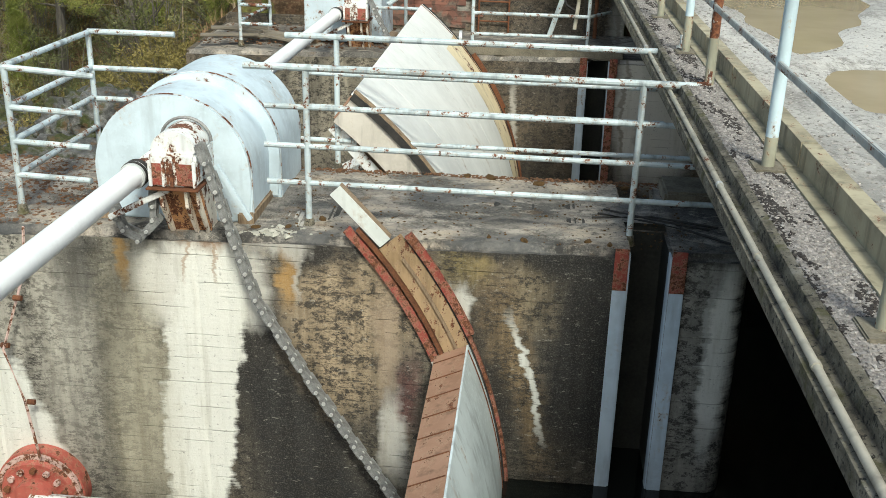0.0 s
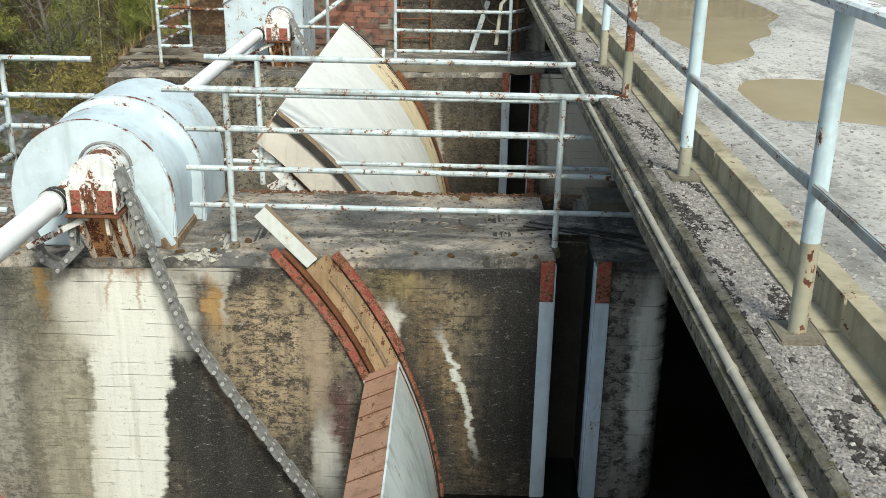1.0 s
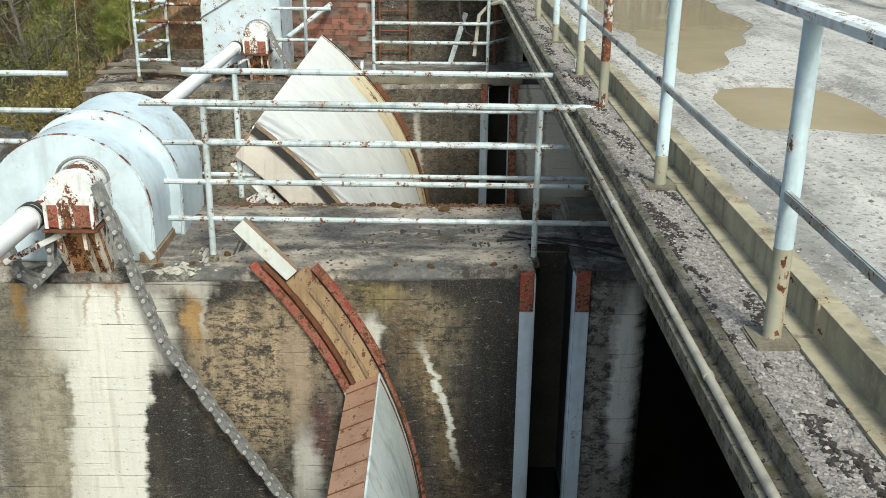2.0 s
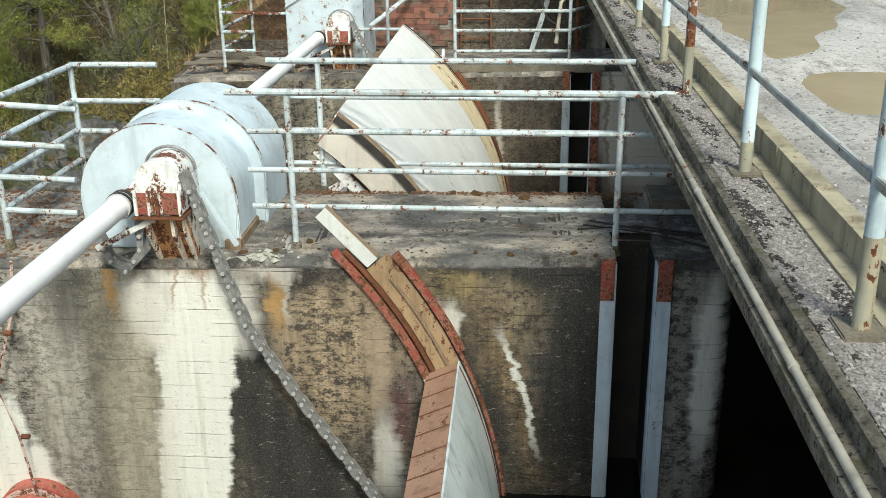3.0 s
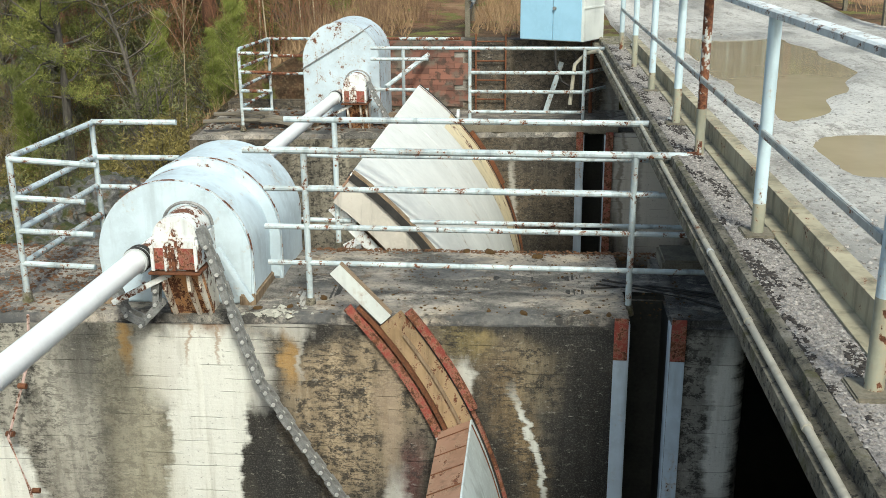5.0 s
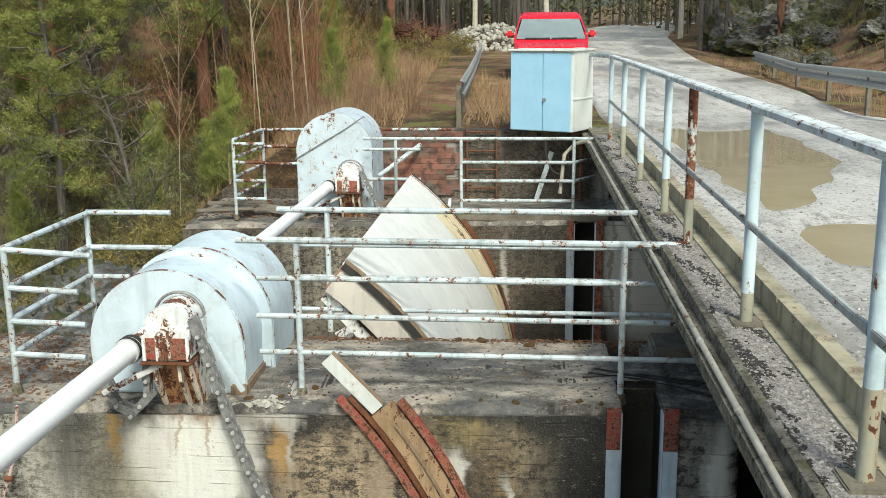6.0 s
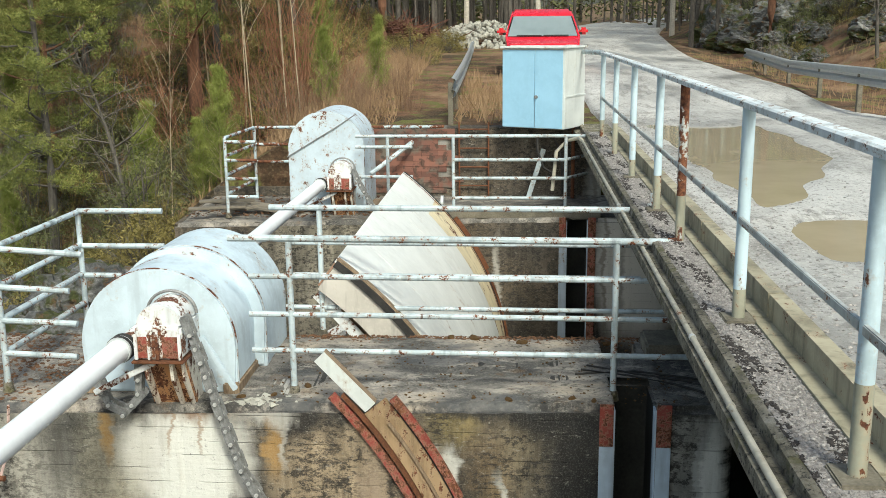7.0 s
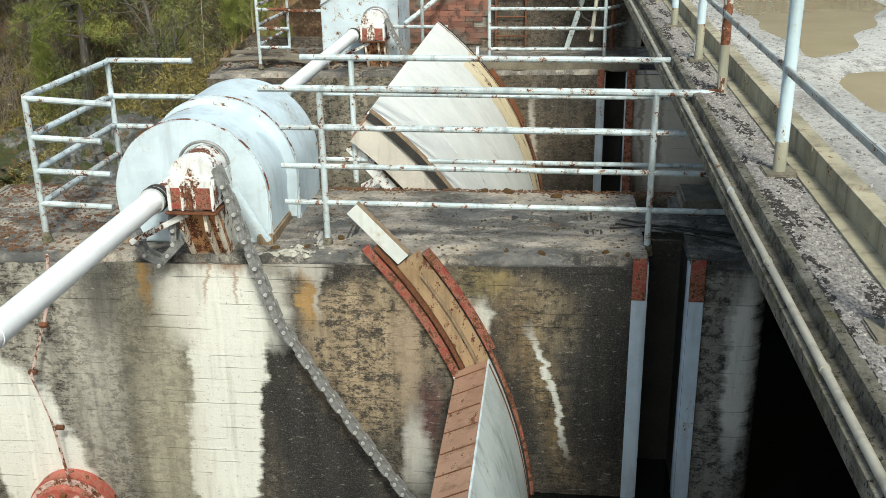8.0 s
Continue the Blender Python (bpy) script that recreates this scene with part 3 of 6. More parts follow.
def prism(bm, outline, low, high, axis="z"):
    """An outline extruded along an axis. outline: 2D points (x, y), or (x, z) for axis y, (y, z) for axis x."""
    def at(p, h):
        return {"z": (p[0], p[1], h), "y": (p[0], h, p[1]), "x": (h, p[0], p[1])}[axis]
    lo = [bm.verts.new(at(p, low)) for p in outline]
    hi = [bm.verts.new(at(p, high)) for p in outline]
    bm.faces.new(lo)
    bm.faces.new(hi)
    k = len(outline)
    for i in range(k):
        bm.faces.new((lo[i], lo[(i + 1) % k], hi[(i + 1) % k], hi[i]))
    return bm


def from_arrays(name, verts, faces, material, parent=None):
    me = bpy.data.meshes.new(name)
    me.from_pydata(verts, [], faces)
    me.materials.append(material)
    ob = new(name, me)
    return under(ob, parent) if parent else ob


# ---- the setting: ground, water, piers, bridge ----
def smooth(a, b, v):
    t = min(1.0, max(0.0, (v - a) / (b - a)))
    return t * t * (3 - 2 * t)


def upland(y):
    return 1.03 + 0.4 * smooth(17.5, 24, y) + 0.016 * max(0, y - 24)


def camber(x, y):
    """The road falls away to its far side past the bridge."""
    return 0.34 * smooth(2.2, 5.2, x) * smooth(16.5, 22, y) * (1 - smooth(36, 52, y))


def ground_z(x, y):
    if y < 0:
        return -6 + 7.0 * smooth(-6, -12, y) if x < 1 else -6 + 7.1 * smooth(-6, -9, y)
    bank = -5.5 + 3.2 * smooth(9, 17, y) + 5.0 * smooth(17, 31, y) + 0.02 * max(0, y - 36)
    if y < 16.45 and x > -4.9:
        return -6.0
    up = smooth(-8.5 - 0.12 * max(0, y - 20), -2.6, x)
    z = bank * (1 - up) + upland(y) * up
    if x > 0:
        z += 5.0 * smooth(8.5 + 0.1 * max(0, y - 30), 18 + 0.1 * max(0, y - 30), x) * smooth(20, 42, y) - 0.25 * smooth(6.6, 8.0, x) * (1 - smooth(8, 11, x))
    rough = noise.noise(Vector((x * 0.35, y * 0.35, 2))) * 0.5 + noise.noise(Vector((x * 1.1, y * 1.1, 7))) * 0.2
    calm = smooth(-3.5, -7, x) + smooth(7.5, 10, x) + 0.12
    return z + rough * min(1.0, calm) - camber(x, y) * (1 - smooth(8, 12, x))


def build_ground():
    xs = [-900, -300, -120, -70, -45] + [-32 + 0.6 * i for i in range(46)] + [-4.92, -4.88] + [-4.4 + 0.6 * i for i in range(45)] + [24, 30, 45, 70, 120, 300, 900]
    ys = [-900, -200, -60, -20, -12, -9, -6, -3, 0] + [3, 6, 8] + [9 + 0.6 * i for i in range(12)] + [16.1, 16.44, 16.48] + [16.8 + 0.6 * i for i in range(60)] + [54, 58, 63, 70, 80, 100, 140, 300, 900, 2000]
    verts = [(x, y, ground_z(x, y)) for y in ys for x in xs]
    w = len(xs)
    faces = [(j * w + i, j * w + i + 1, (j + 1) * w + i + 1, (j + 1) * w + i) for j in range(len(ys) - 1) for i in range(w - 1)]
    ob = from_arrays("ground", verts, faces, M["ground"])
    for p in ob.data.polygons:
        p.use_smooth = True
    tagged(ob, "mossy brown forest ground with leaf litter", "ground", kind="structure")


build_ground()

FRONT, BACK, FAR, NEAR = 7.52, 9.1, 14.45, 2.4
water = finish("water", box(bmesh.new(), -0.2, 60, -6, 16.0, -3.0, -1.95), M["water"])
tagged(water, "still black water in the shade under the bridge", "water", kind="structure")
river = finish("water", box(bmesh.new(), -60, -0.9, -6, 14.0, -6.0, -5.2), M["water"])
tagged(river, "dark water below the gates", "water", kind="structure")


def pier_dip(x, y, y0, y1):
    """How far the worn pier top lies below its datum."""
    return 0.018 * max(0.0, 0.7 - x) * (1.0 - 0.8 * smooth(y0, y1, y))


def pier_cap(y0, y1, slots, parent):
    """The worn upper surface of a pier, uneven, open over the slots."""
    xs = [-4.71 + 0.08 * i for i in range(68)] + [0.73, 0.82, 0.91, 1.03, 1.1, 1.16]
    d = 0.55
    ys = [y0 + 0.028, y0 + 0.034] + [y0 + 0.034 + (d - 0.034) * i / 7 for i in range(1, 8)] + [y0 + d + (y1 - y0 - 2 * d) * i / 7 for i in range(1, 8)] + [y1 - d + (d - 0.035) * i / 7 for i in range(1, 8)]
    verts, faces = [], []
    for j, y in enumerate(ys):
        for i, x in enumerate(xs):
            edge = i in (0, len(xs) - 1) or j in (0, len(ys) - 1)
            h = 0.012 * noise.noise(Vector((x * 1.6, y * 1.6, 3))) + 0.008 * noise.noise(Vector((x * 6, y * 6, 8)))
            drop = -0.016 if edge else h
            if j == 0:
                drop = -0.11
            elif j == 1:
                drop = h - 0.03 * max(0.0, noise.noise(Vector((x * 5, y, 2))) + 0.5 * noise.noise(Vector((x * 21, y, 6))))
            verts.append((x, y, -0.012 - pier_dip(x, y, y0, y1) + drop))
    w = len(xs)
    for j in range(len(ys) - 1):
        for i in range(w - 1):
            cx, cy = (xs[i] + xs[i + 1]) / 2, (ys[j] + ys[j + 1]) / 2
            if 0.73 < cx < 1.03 and ((slots[0] and cy < y0 + d) or (slots[1] and cy > y1 - d)):
                continue
            faces.append((j * w + i, j * w + i + 1, (j + 1) * w + i + 1, (j + 1) * w + i))
    ob = from_arrays("worn_top", verts, faces, M["top"])
    ob.parent = parent
    for q in ob.data.polygons:
        q.use_smooth = True
    tagged(ob, "worn grey concrete top with dark algae")


def pier_mesh(name, y0, y1, x0, x1, z0, slots, material, nose):
    """A pier in plan with gate slots in its faces and a rounded upstream nose, faces and top in two materials."""
    pts = [(x0, y0)]
    if slots[0]:
        pts += [(0.73, y0), (0.73, y0 + 0.55), (1.03, y0 + 0.55), (1.03, y0)]
    r = nose
    pts += [(x1 - r + r * math.sin(a), y0 + r - r * math.cos(a)) for a in [i * math.pi / 16 for i in range(9)]]
    pts += [(x1 - r + r * math.cos(a), y1 - r + r * math.sin(a)) for a in [i * math.pi / 16 for i in range(9)]]
    if slots[1]:
        pts += [(1.03, y1), (1.03, y1 - 0.36), (0.73, y1 - 0.55), (0.73, y1)]
    pts += [(x0, y1)]
    bm = prism(bmesh.new(), pts, z0, 0.0)
    long = [e for e in bm.edges if abs(e.verts[0].co.x - e.verts[1].co.x) > 2]
    bmesh.ops.subdivide_edges(bm, edges=long, cuts=150)
    rim = [e for e in bm.edges if all(v.co.z == 0.0 for v in e.verts)]
    bmesh.ops.bevel(bm, geom=rim, offset=0.05, segments=3, affect="EDGES")
    ob = finish(name, bm, material)
    ob.data.materials.append(M["top"])
    ob.data.materials.append(M["shadewall"])
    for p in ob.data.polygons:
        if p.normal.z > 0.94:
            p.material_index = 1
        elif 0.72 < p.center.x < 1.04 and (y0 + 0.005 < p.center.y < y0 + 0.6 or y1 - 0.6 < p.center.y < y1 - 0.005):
            # Slot insides get the near-black colour as painted depth shade.
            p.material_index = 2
    for v in ob.data.vertices:
        if v.co.z > -0.2:
            v.co.z -= 0.02 + pier_dip(v.co.x, v.co.y, y0, y1)
            v.co.z += 0.006 * noise.noise(Vector((v.co.x * 5, v.co.y * 5, 4)))
            if v.co.z > -0.16 and v.co.x < 1.1:
                chip = max(0.0, noise.noise(Vector((v.co.x * 4, v.co.y, 9))) + 0.6 * noise.noise(Vector((v.co.x * 17, v.co.y, 5))))
                v.co.z -= 0.025 * chip
                if v.co.y < y0 + 0.03:
                    v.co.y += 0.02 * chip
    return ob


pier = pier_mesh("wall_pier", FRONT, BACK, -4.75, 1.58, -6.2, (True, True), M["wall"], 0.14)
tagged(pier, "stained board-marked concrete pier with black and white streaks", "pier", kind="structure")
pier_cap(FRONT, BACK, (True, True), pier)
near_pier = pier_mesh("wall_near_pier", 0.4, NEAR, -4.75, 1.58, -6.2, (False, True), M["wall"], 0.4)
tagged(near_pier, "plain concrete pier at the near side of the gate bay", "pier", kind="structure")
pier_cap(0.4, NEAR, (False, True), near_pier)
far_pier = pier_mesh("wall_abutment", FAR, 16.42, -4.75, 3.0, -6.2, (True, False), M["wall_far"], 0.05)
pier_cap(FAR, 16.33, (True, False), far_pier)
tagged(far_pier, "weathered concrete abutment with gate slot", "abutment", kind="structure")

# the retaining wall behind the far platform
ret = finish("wall_retaining", box(bmesh.new(), -2.35, 1.35, 16.35, 16.75, -0.1, 1.03, 0.02), M["wall_far"])
tagged(ret, "dark stained concrete retaining wall behind the platform", "wall", kind="structure")
wing = finish("wall_wing", box(bmesh.new(), -4.75, -2.36, 16.35, 16.7, -3.0, 0.1, 0.03), M["wall_far"])
tagged(wing, "low concrete wing wall beside the platform", "wall", kind="structure")
# added closing wall, its shade painted near-black to keep the underside dark
closing_wall = finish("wall_closing", box(bmesh.new(), 4.6, 5.2, -6, 16.4, -6.0, 0.72), M["shadewall"])
tagged(closing_wall, "added near-black wall that keeps the space under the bridge dark", "wall", kind="structure")
# the bridge: slab with a lip, gravel strip, road
deck = finish("bridge_deck", prism(bmesh.new(), [(0.895, 0.96), (0.895, 1.03), (0.985, 1.036), (0.992, 1.096), (1.03, 1.103), (1.045, 1.088), (6.9, 1.09), (6.9, 0.72), (1.9, 0.72), (1.75, 0.98)], -12, 16.3, "y"), M["lip"])
tagged(deck, "weathered concrete bridge deck edge with mossy lip", "bridge", kind="structure")


PUDDLES = ((1.95, 3.45, 8.9, 15.5), (1.98, 2.95, 7.0, 8.3), (4.7, 5.7, 9.0, 12.0))


def road_z(y):
    return upland(y) + 0.13 - 0.06 * smooth(15, 18, y)


def road_top(x, y):
    z = road_z(y) - camber(x, y) + 0.02 * noise.noise(Vector((x * 1.3, y * 0.9, 0))) + 0.007 * noise.noise(Vector((x * 6, y * 5, 3)))
    for x0, x1, y0, y1 in PUDDLES:
        u, w = x + 0.12 * noise.noise(Vector((x * 1.7, y * 1.1, 5))), y + 0.3 * noise.noise(Vector((x * 1.5, y * 0.8, 9)))
        far = min(x1, x0 + 0.15 + (w - y0) * 0.42) if y1 - y0 > 5 else x1
        z -= 0.075 * smooth(x0 - 0.12, x0 + 0.14, u) * (1 - smooth(far - 0.15, far + 0.2, u)) * smooth(y0 - 0.3, y0 + 0.4, w) * (1 - smooth(y1 - 0.4, y1 + 0.3, w))
    return z


def build_road():
    ys = [-40, -12, -4, 0] + [0.16 * i for i in range(1, 130)] + [21.2 + 0.8 * i for i in range(20)] + [38 + 3 * i for i in range(30)]
    xs = [1.34] + [1.45 + 0.12 * i for i in range(39)] + [6.12]
    verts, faces = [], []
    w = len(xs)
    for y in ys:
        bend = 0.0 if y < 30 else 0.0022 * (y - 30) ** 2
        shift = -0.055 * max(0, y - 16)
        for i, x in enumerate(xs):
            edge = (-0.25 if y > 15 else -0.05) if i in (0, w - 1) else 0
            verts.append((x + bend + shift * (1 - i / (w - 1)) * 0.6, y, road_top(x, y) + edge))
    for j in range(len(ys) - 1):
        for i in range(w - 1):
            faces.append((j * w + i, j * w + i + 1, (j + 1) * w + i + 1, (j + 1) * w + i))
    ob = from_arrays("road", verts, faces, M["road"])
    for q in ob.data.polygons:
        q.use_smooth = True
    tagged(ob, "wet grey gravel road with worn asphalt", "road", kind="structure")


build_road()
for x0, x1, y0, y1 in PUDDLES:
    z = road_z(y0) - 0.034
    pts = [(x0 - 0.2, y0 - 0.4), (x1 - 0.2, y0 - 0.4), (x1 + 0.25, (y0 + y1) / 2), (x1 + 0.2, y1 + 0.3), (x0 - 0.2, y1 + 0.3)]
    ob = finish("puddle", prism(bmesh.new(), pts, z - 0.02, z), M["puddle"])
    tagged(ob, "muddy brown puddle on the road", "puddle", group="puddles on the road")


# ---- railings ----
POSTS = (2.2, 4.05, 5.9, 7.81, 9.0, 10.8, 12.6, 14.4)


def bridge_railing():
    rail = thing("bridge_railing", (1.18, 8, 1.1), "pale blue steel bridge railing with rust and flaking paint", "railing")
    for i, y in enumerate(POSTS):
        part("post_foot", tube(bmesh.new(), (1.18, y, 1.06), (1.18, y, 1.36 + 0.1 * math.sin(i * 2.3)), 0.032, 14), M["postlow"], rail, "worn olive-brown post foot", True)
        bm = tube(bmesh.new(), (1.18, y, 1.36 + 0.1 * math.sin(i * 2.3)), (1.18, y, 2.178), 0.0315, 14)
        post = part("post", bm, M["redpost"] if i == 3 else M["post"], rail, "rust-red worn post" if i == 3 else "", True)
        if i in (1, 2, 4, 5):
            part("foot_plate", box(bmesh.new(), 1.1, 1.26, y - 0.09, y + 0.09, 1.085, 1.112, 0.006), M["deck"], post, "gritty concrete foot plate")
    cap = [(-0.042, 2.178), (0.042, 2.178), (0.042, 2.206), (0.032, 2.214), (-0.032, 2.214), (-0.042, 2.206)]
    for a, b in zip((0.4,) + POSTS, POSTS):
        bm = prism(bmesh.new(), [(1.18 + x, z) for x, z in cap], a + 0.002, b - 0.002, "y")
        part("top_rail", bm, M["railtop"], rail)
        bm = box(bmesh.new(), 1.15, 1.172, a + 0.02, b - 0.02, 1.6, 1.638, 0.004)
        part("middle_rail", bm, M["midrail"], rail)
    bm = bent(bmesh.new(), [(1.18, 14.4, 2.19), (1.17, 14.8, 2.19), (1.12, 15.4, 2.18), (1.02, 16.0, 2.17)], 0.035)
    part("end_rail", bm, M["rail"], rail, "", True)
    return rail


bridge_railing()


def kerb_beam():
    t = thing("kerb_beam", (1.27, 8, 1.1), "rusty channel beam along the foot of the railing", "beam")
    prof = [(1.25, 1.1), (1.343, 1.1), (1.343, 1.222), (1.41, 1.222), (1.41, 1.236), (1.328, 1.236), (1.328, 1.112), (1.25, 1.112)]
    for a, b in zip((0.4,) + POSTS, POSTS):
        part("beam_length", prism(bmesh.new(), prof, a + 0.012, b - 0.012, "y"), M["beam"], t)


kerb_beam()
strip = finish("trim_dirt_strip", box(bmesh.new(), 1.042, 1.252, -2, 14.6, 1.085, 1.098), M["strip"])
tagged(strip, "gritty dirt strip along the foot of the railing", "dirt", kind="structure")


def deck_pipe():
    t = thing("cable_pipe", (0.92, 8, 1.05), "pale painted conduit clamped along the bridge edge", "pipe")
    y = 0.4
    k = 0
    while y < 14.4:
        part("pipe_length", tube(bmesh.new(), (0.925, y, 1.05), (0.925, min(y + 1.5, 14.5), 1.05), 0.015, 12), M["pipe"], t, "", True)
        y += 1.5
    for k in range(14):
        yy = 2.0 + k * 0.93
        part("clamp", tube(bmesh.new(), (0.925, yy, 1.05), (0.925, yy + 0.025, 1.05), 0.0185, 12), M["pipe"] if k % 4 else M["zinc"], t, "", True)
    part("elbow", bent(bmesh.new(), [(0.925, 14.45, 1.05), (0.9, 14.7, 1.05), (0.75, 14.85, 1.0), (0.6, 14.85, 0.85), (0.55, 14.86, 0.3)], 0.027), M["pipe"], t, "", True)


deck_pipe()


def bars(t, a, b, heights, mat=None, r=0.024):
    """Rail bars between two plan points at several heights."""
    for h in heights:
        part("bar", tube(bmesh.new(), (a[0], a[1], h), (b[0], b[1], h), r, 10), mat or M["rail"], t, "", True)


def posts(t, places, top, r=0.0235):
    for x, y in places:
        post = part("post", tube(bmesh.new(), (x, y, -0.06), (x, y, top), r, 12), M["rail"], t, "", True)
        part("footing", tube(bmesh.new(), (x, y, -0.08), (x, y, -0.005), 0.046, 10, 0.032), M["lip"], post, "rough mortar footing")


def pier_railing(y, left, tops, xs, ends, group):
    t = thing("pier_railing", (0, y, 0), "pale blue tube railing with rust across the pier", "railing", group)
    posts(t, [(x, y) for x in xs], tops[0] - 0.01)
    for h, x0, x1 in zip(tops, left, ends):
        part("bar", tube(bmesh.new(), (x0, y, h + 0.015), (x1, y, h), 0.026 if h > 1 else 0.021, 10), M["rail"], t, "", True)


pier_railing(7.8, (-2.02, -1.88, -1.89, -1.88), (1.09, 0.81, 0.525, 0.25), (-1.58, 0.75), (1.14, 1.05, 1.22, 1.42), "railings across the pier")
pier_railing(9.2, (-2.06, -1.88, -1.9, -1.95), (1.06, 0.755, 0.47, 0.18), (-1.63,), (1.19, 1.05, 1.1, 1.4), "railings across the pier")

for y, x0, x1 in ((7.8, 1.1, 1.18), (9.2, 1.15, 1.18)):
    j = thing("rail_end", (x1, y, 1.09), "rusty end of the pier rail welded to the bridge post", "rail end", "rail ends")
    part("stub", bent(bmesh.new(), [(x0, y, 1.095), (x1 - 0.03, y, 1.1), (x1, y, 1.12), (x1, y, 1.2)], 0.024, 10), M["redpost"], j, "", True)

side = thing("side_railing", (-3.75, 8.5, 0), "pale blue tube guard railing round the pier end", "railing", "railings round the pier ends")
posts(side, [(-3.76, 7.78), (-3.75, 9.2)], 1.02)
bars(side, (-3.76, 7.78), (-3.75, 9.2), (1.03, 0.74, 0.48, 0.22))
for z0, z1, x1 in ((1.02, 0.98, -3.1), (0.73, 0.705, -3.22), (0.475, 0.455, -3.18), (0.22, 0.2, -3.2)):
    part("bar", tube(bmesh.new(), (-3.76, 7.78, z0), (x1, 7.78, z1), 0.023, 10), M["rail"], side, "", True)
bars(side, (-3.75, 9.2), (-3.0, 9.2), (1.04, 0.73))
bars(side, (-3.75, 9.2), (-3.4, 9.2), (0.465,))

far_side = thing("side_railing", (-4.0, 15.5, 0), "rusty pale tube guard railing round the platform end", "railing", "railings round the pier ends")
posts(far_side, [(-4.05, 14.75), (-4.0, 16.2)], 1.06)
bars(far_side, (-4.05, 14.75), (-4.0, 16.2), (1.06, 0.8, 0.53, 0.26), M["railrust"])
bars(far_side, (-4.0, 16.2), (-1.05, 16.2), (1.06,), M["railrust"])
bars(far_side, (-4.0, 16.2), (-3.2, 16.2), (0.8, 0.53), M["railrust"])
bars(far_side, (-4.05, 14.75), (-3.6, 14.75), (1.0, 0.74, 0.48, 0.22), M["railrust"])

far_rail = thing("platform_railing", (-0.2, 14.8, 0), "pale blue tube railing along the platform edge", "railing")
posts(far_rail, [(-1.75, 14.8), (-0.83, 14.8), (0.73, 14.8)], 1.06)
bars(far_rail, (-2.2, 14.8), (1.15, 14.8), (1.07,))
bars(far_rail, (-0.83, 14.8), (0.73, 14.8), (0.74, 0.48, 0.2))
bars(far_rail, (-2.2, 14.8), (-1.4, 14.8), (0.92, 0.5))
bars(far_rail, (0.73, 14.8), (1.05, 15.3), (0.74, 0.48))


# ---- gates ----
CX, CZ, R = -3.72, -2.3, 3.68


def arc_pt(r, deg):
    return CX + r * math.cos(radians(deg)), CZ + r * math.sin(radians(deg))


def arc_band(bm, r0, r1, a0, a1, y0, y1, n=24):
    """A band between two radii and two angles round the trunnion, extruded along the bay."""
    ang = [a0 + (a1 - a0) * i / n for i in range(n + 1)]
    pts = [arc_pt(r1, a) for a in ang] + [arc_pt(r0, a) for a in reversed(ang)]
    lo = [bm.verts.new((x, y0, z)) for x, z in pts]
    hi = [bm.verts.new((x, y1, z)) for x, z in pts]
    k = len(pts)
    for i in range(n):
        for s in (lo, hi):
            bm.faces.new((s[i], s[i + 1], s[k - 2 - i], s[k - 1 - i]))
    for i in range(k):
        bm.faces.new((lo[i], lo[(i + 1) % k], hi[(i + 1) % k], hi[i]))
    return bm


def radial_gate(y0, y1, top, paint, label, seams):
    t = thing("radial_gate", (CX, (y0 + y1) / 2, CZ), label, "sluice gate", "radial gates")
    low = top - 52
    a, b = y0 + 0.03, y1 - 0.03
    n = 5
    for i in range(n):
        s0, s1 = a + (b - a) * i / n, a + (b - a) * (i + 1) / n
        cut = top - 9 if i == n - 1 and not seams else low
        part("skin_plate", arc_band(bmesh.new(), R - 0.016, R - (0.0 if i % 2 else 0.002), cut, top, s0 + 0.001, s1 - 0.001), paint, t, "", True)
        if cut > low:
            part("skin_plate", arc_band(bmesh.new(), R - 0.016, R - 0.002, low, cut - 0.02, s0 + 0.001, s1 - 0.001), M["whitestain"], t, "rust-stained skin plate", True)
    part("top_web", arc_band(bmesh.new(), R - 0.27, R - 0.02, top - 0.35, top - 0.05, a, b, 2), M["rustplate"], t, "rust-brown top plate with welded seams")
    part("lower_web", arc_band(bmesh.new(), R - 0.3, R - 0.02, low, low + 0.4, a, b, 2), M["rust"], t)
    part("middle_web", arc_band(bmesh.new(), R - 0.3, R - 0.02, top - 26, top - 25.7, a, b, 2), M["rust"], t)
    if seams:
        k = 20
        for i in range(k):
            s = a + (b - a) * (i + 0.5) / k
            part("weld_seam", arc_band(bmesh.new(), R - 0.265, R - 0.025, top - 0.045, top + 0.05, s - 0.0035, s + 0.0035, 1), M["rust"], t)
    for s in (a, b - 0.05):
        part("end_plate", arc_band(bmesh.new(), R - 0.3, R - 0.02, low, top - 0.4, s, s + 0.012), M["plate"], t)
    for s, o in ((a - 0.022, 0), (b + 0.002, 0)):
        part("side_seal", arc_band(bmesh.new(), R - 0.05, R + 0.012, low, top - 0.2, s, s + 0.02), M["black"], t, "black rubber side seal")
    for s in (a + 0.07, b - 0.1):
        part("edge_strip", arc_band(bmesh.new(), R, R + 0.006, low, top, s, s + 0.014), M["rust"], t, "rusty edge strip")
    for s in (y0 + 0.3, y1 - 0.3):
        for deg in (top - 24, top - 44):
            x, z = arc_pt(R - 0.3, deg)
            part("arm", tube(bmesh.new(), (CX, s, CZ), (x, s, z), 0.09, 8), M["bracket"], t)
    return t


radial_gate(NEAR, FRONT, 24.0, M["gateblue"], "pale blue radial sluice gate with rusty top plate", True)
radial_gate(BACK, FAR, 52.7, M["white"], "raised white radial sluice gate with rusty edges", False)


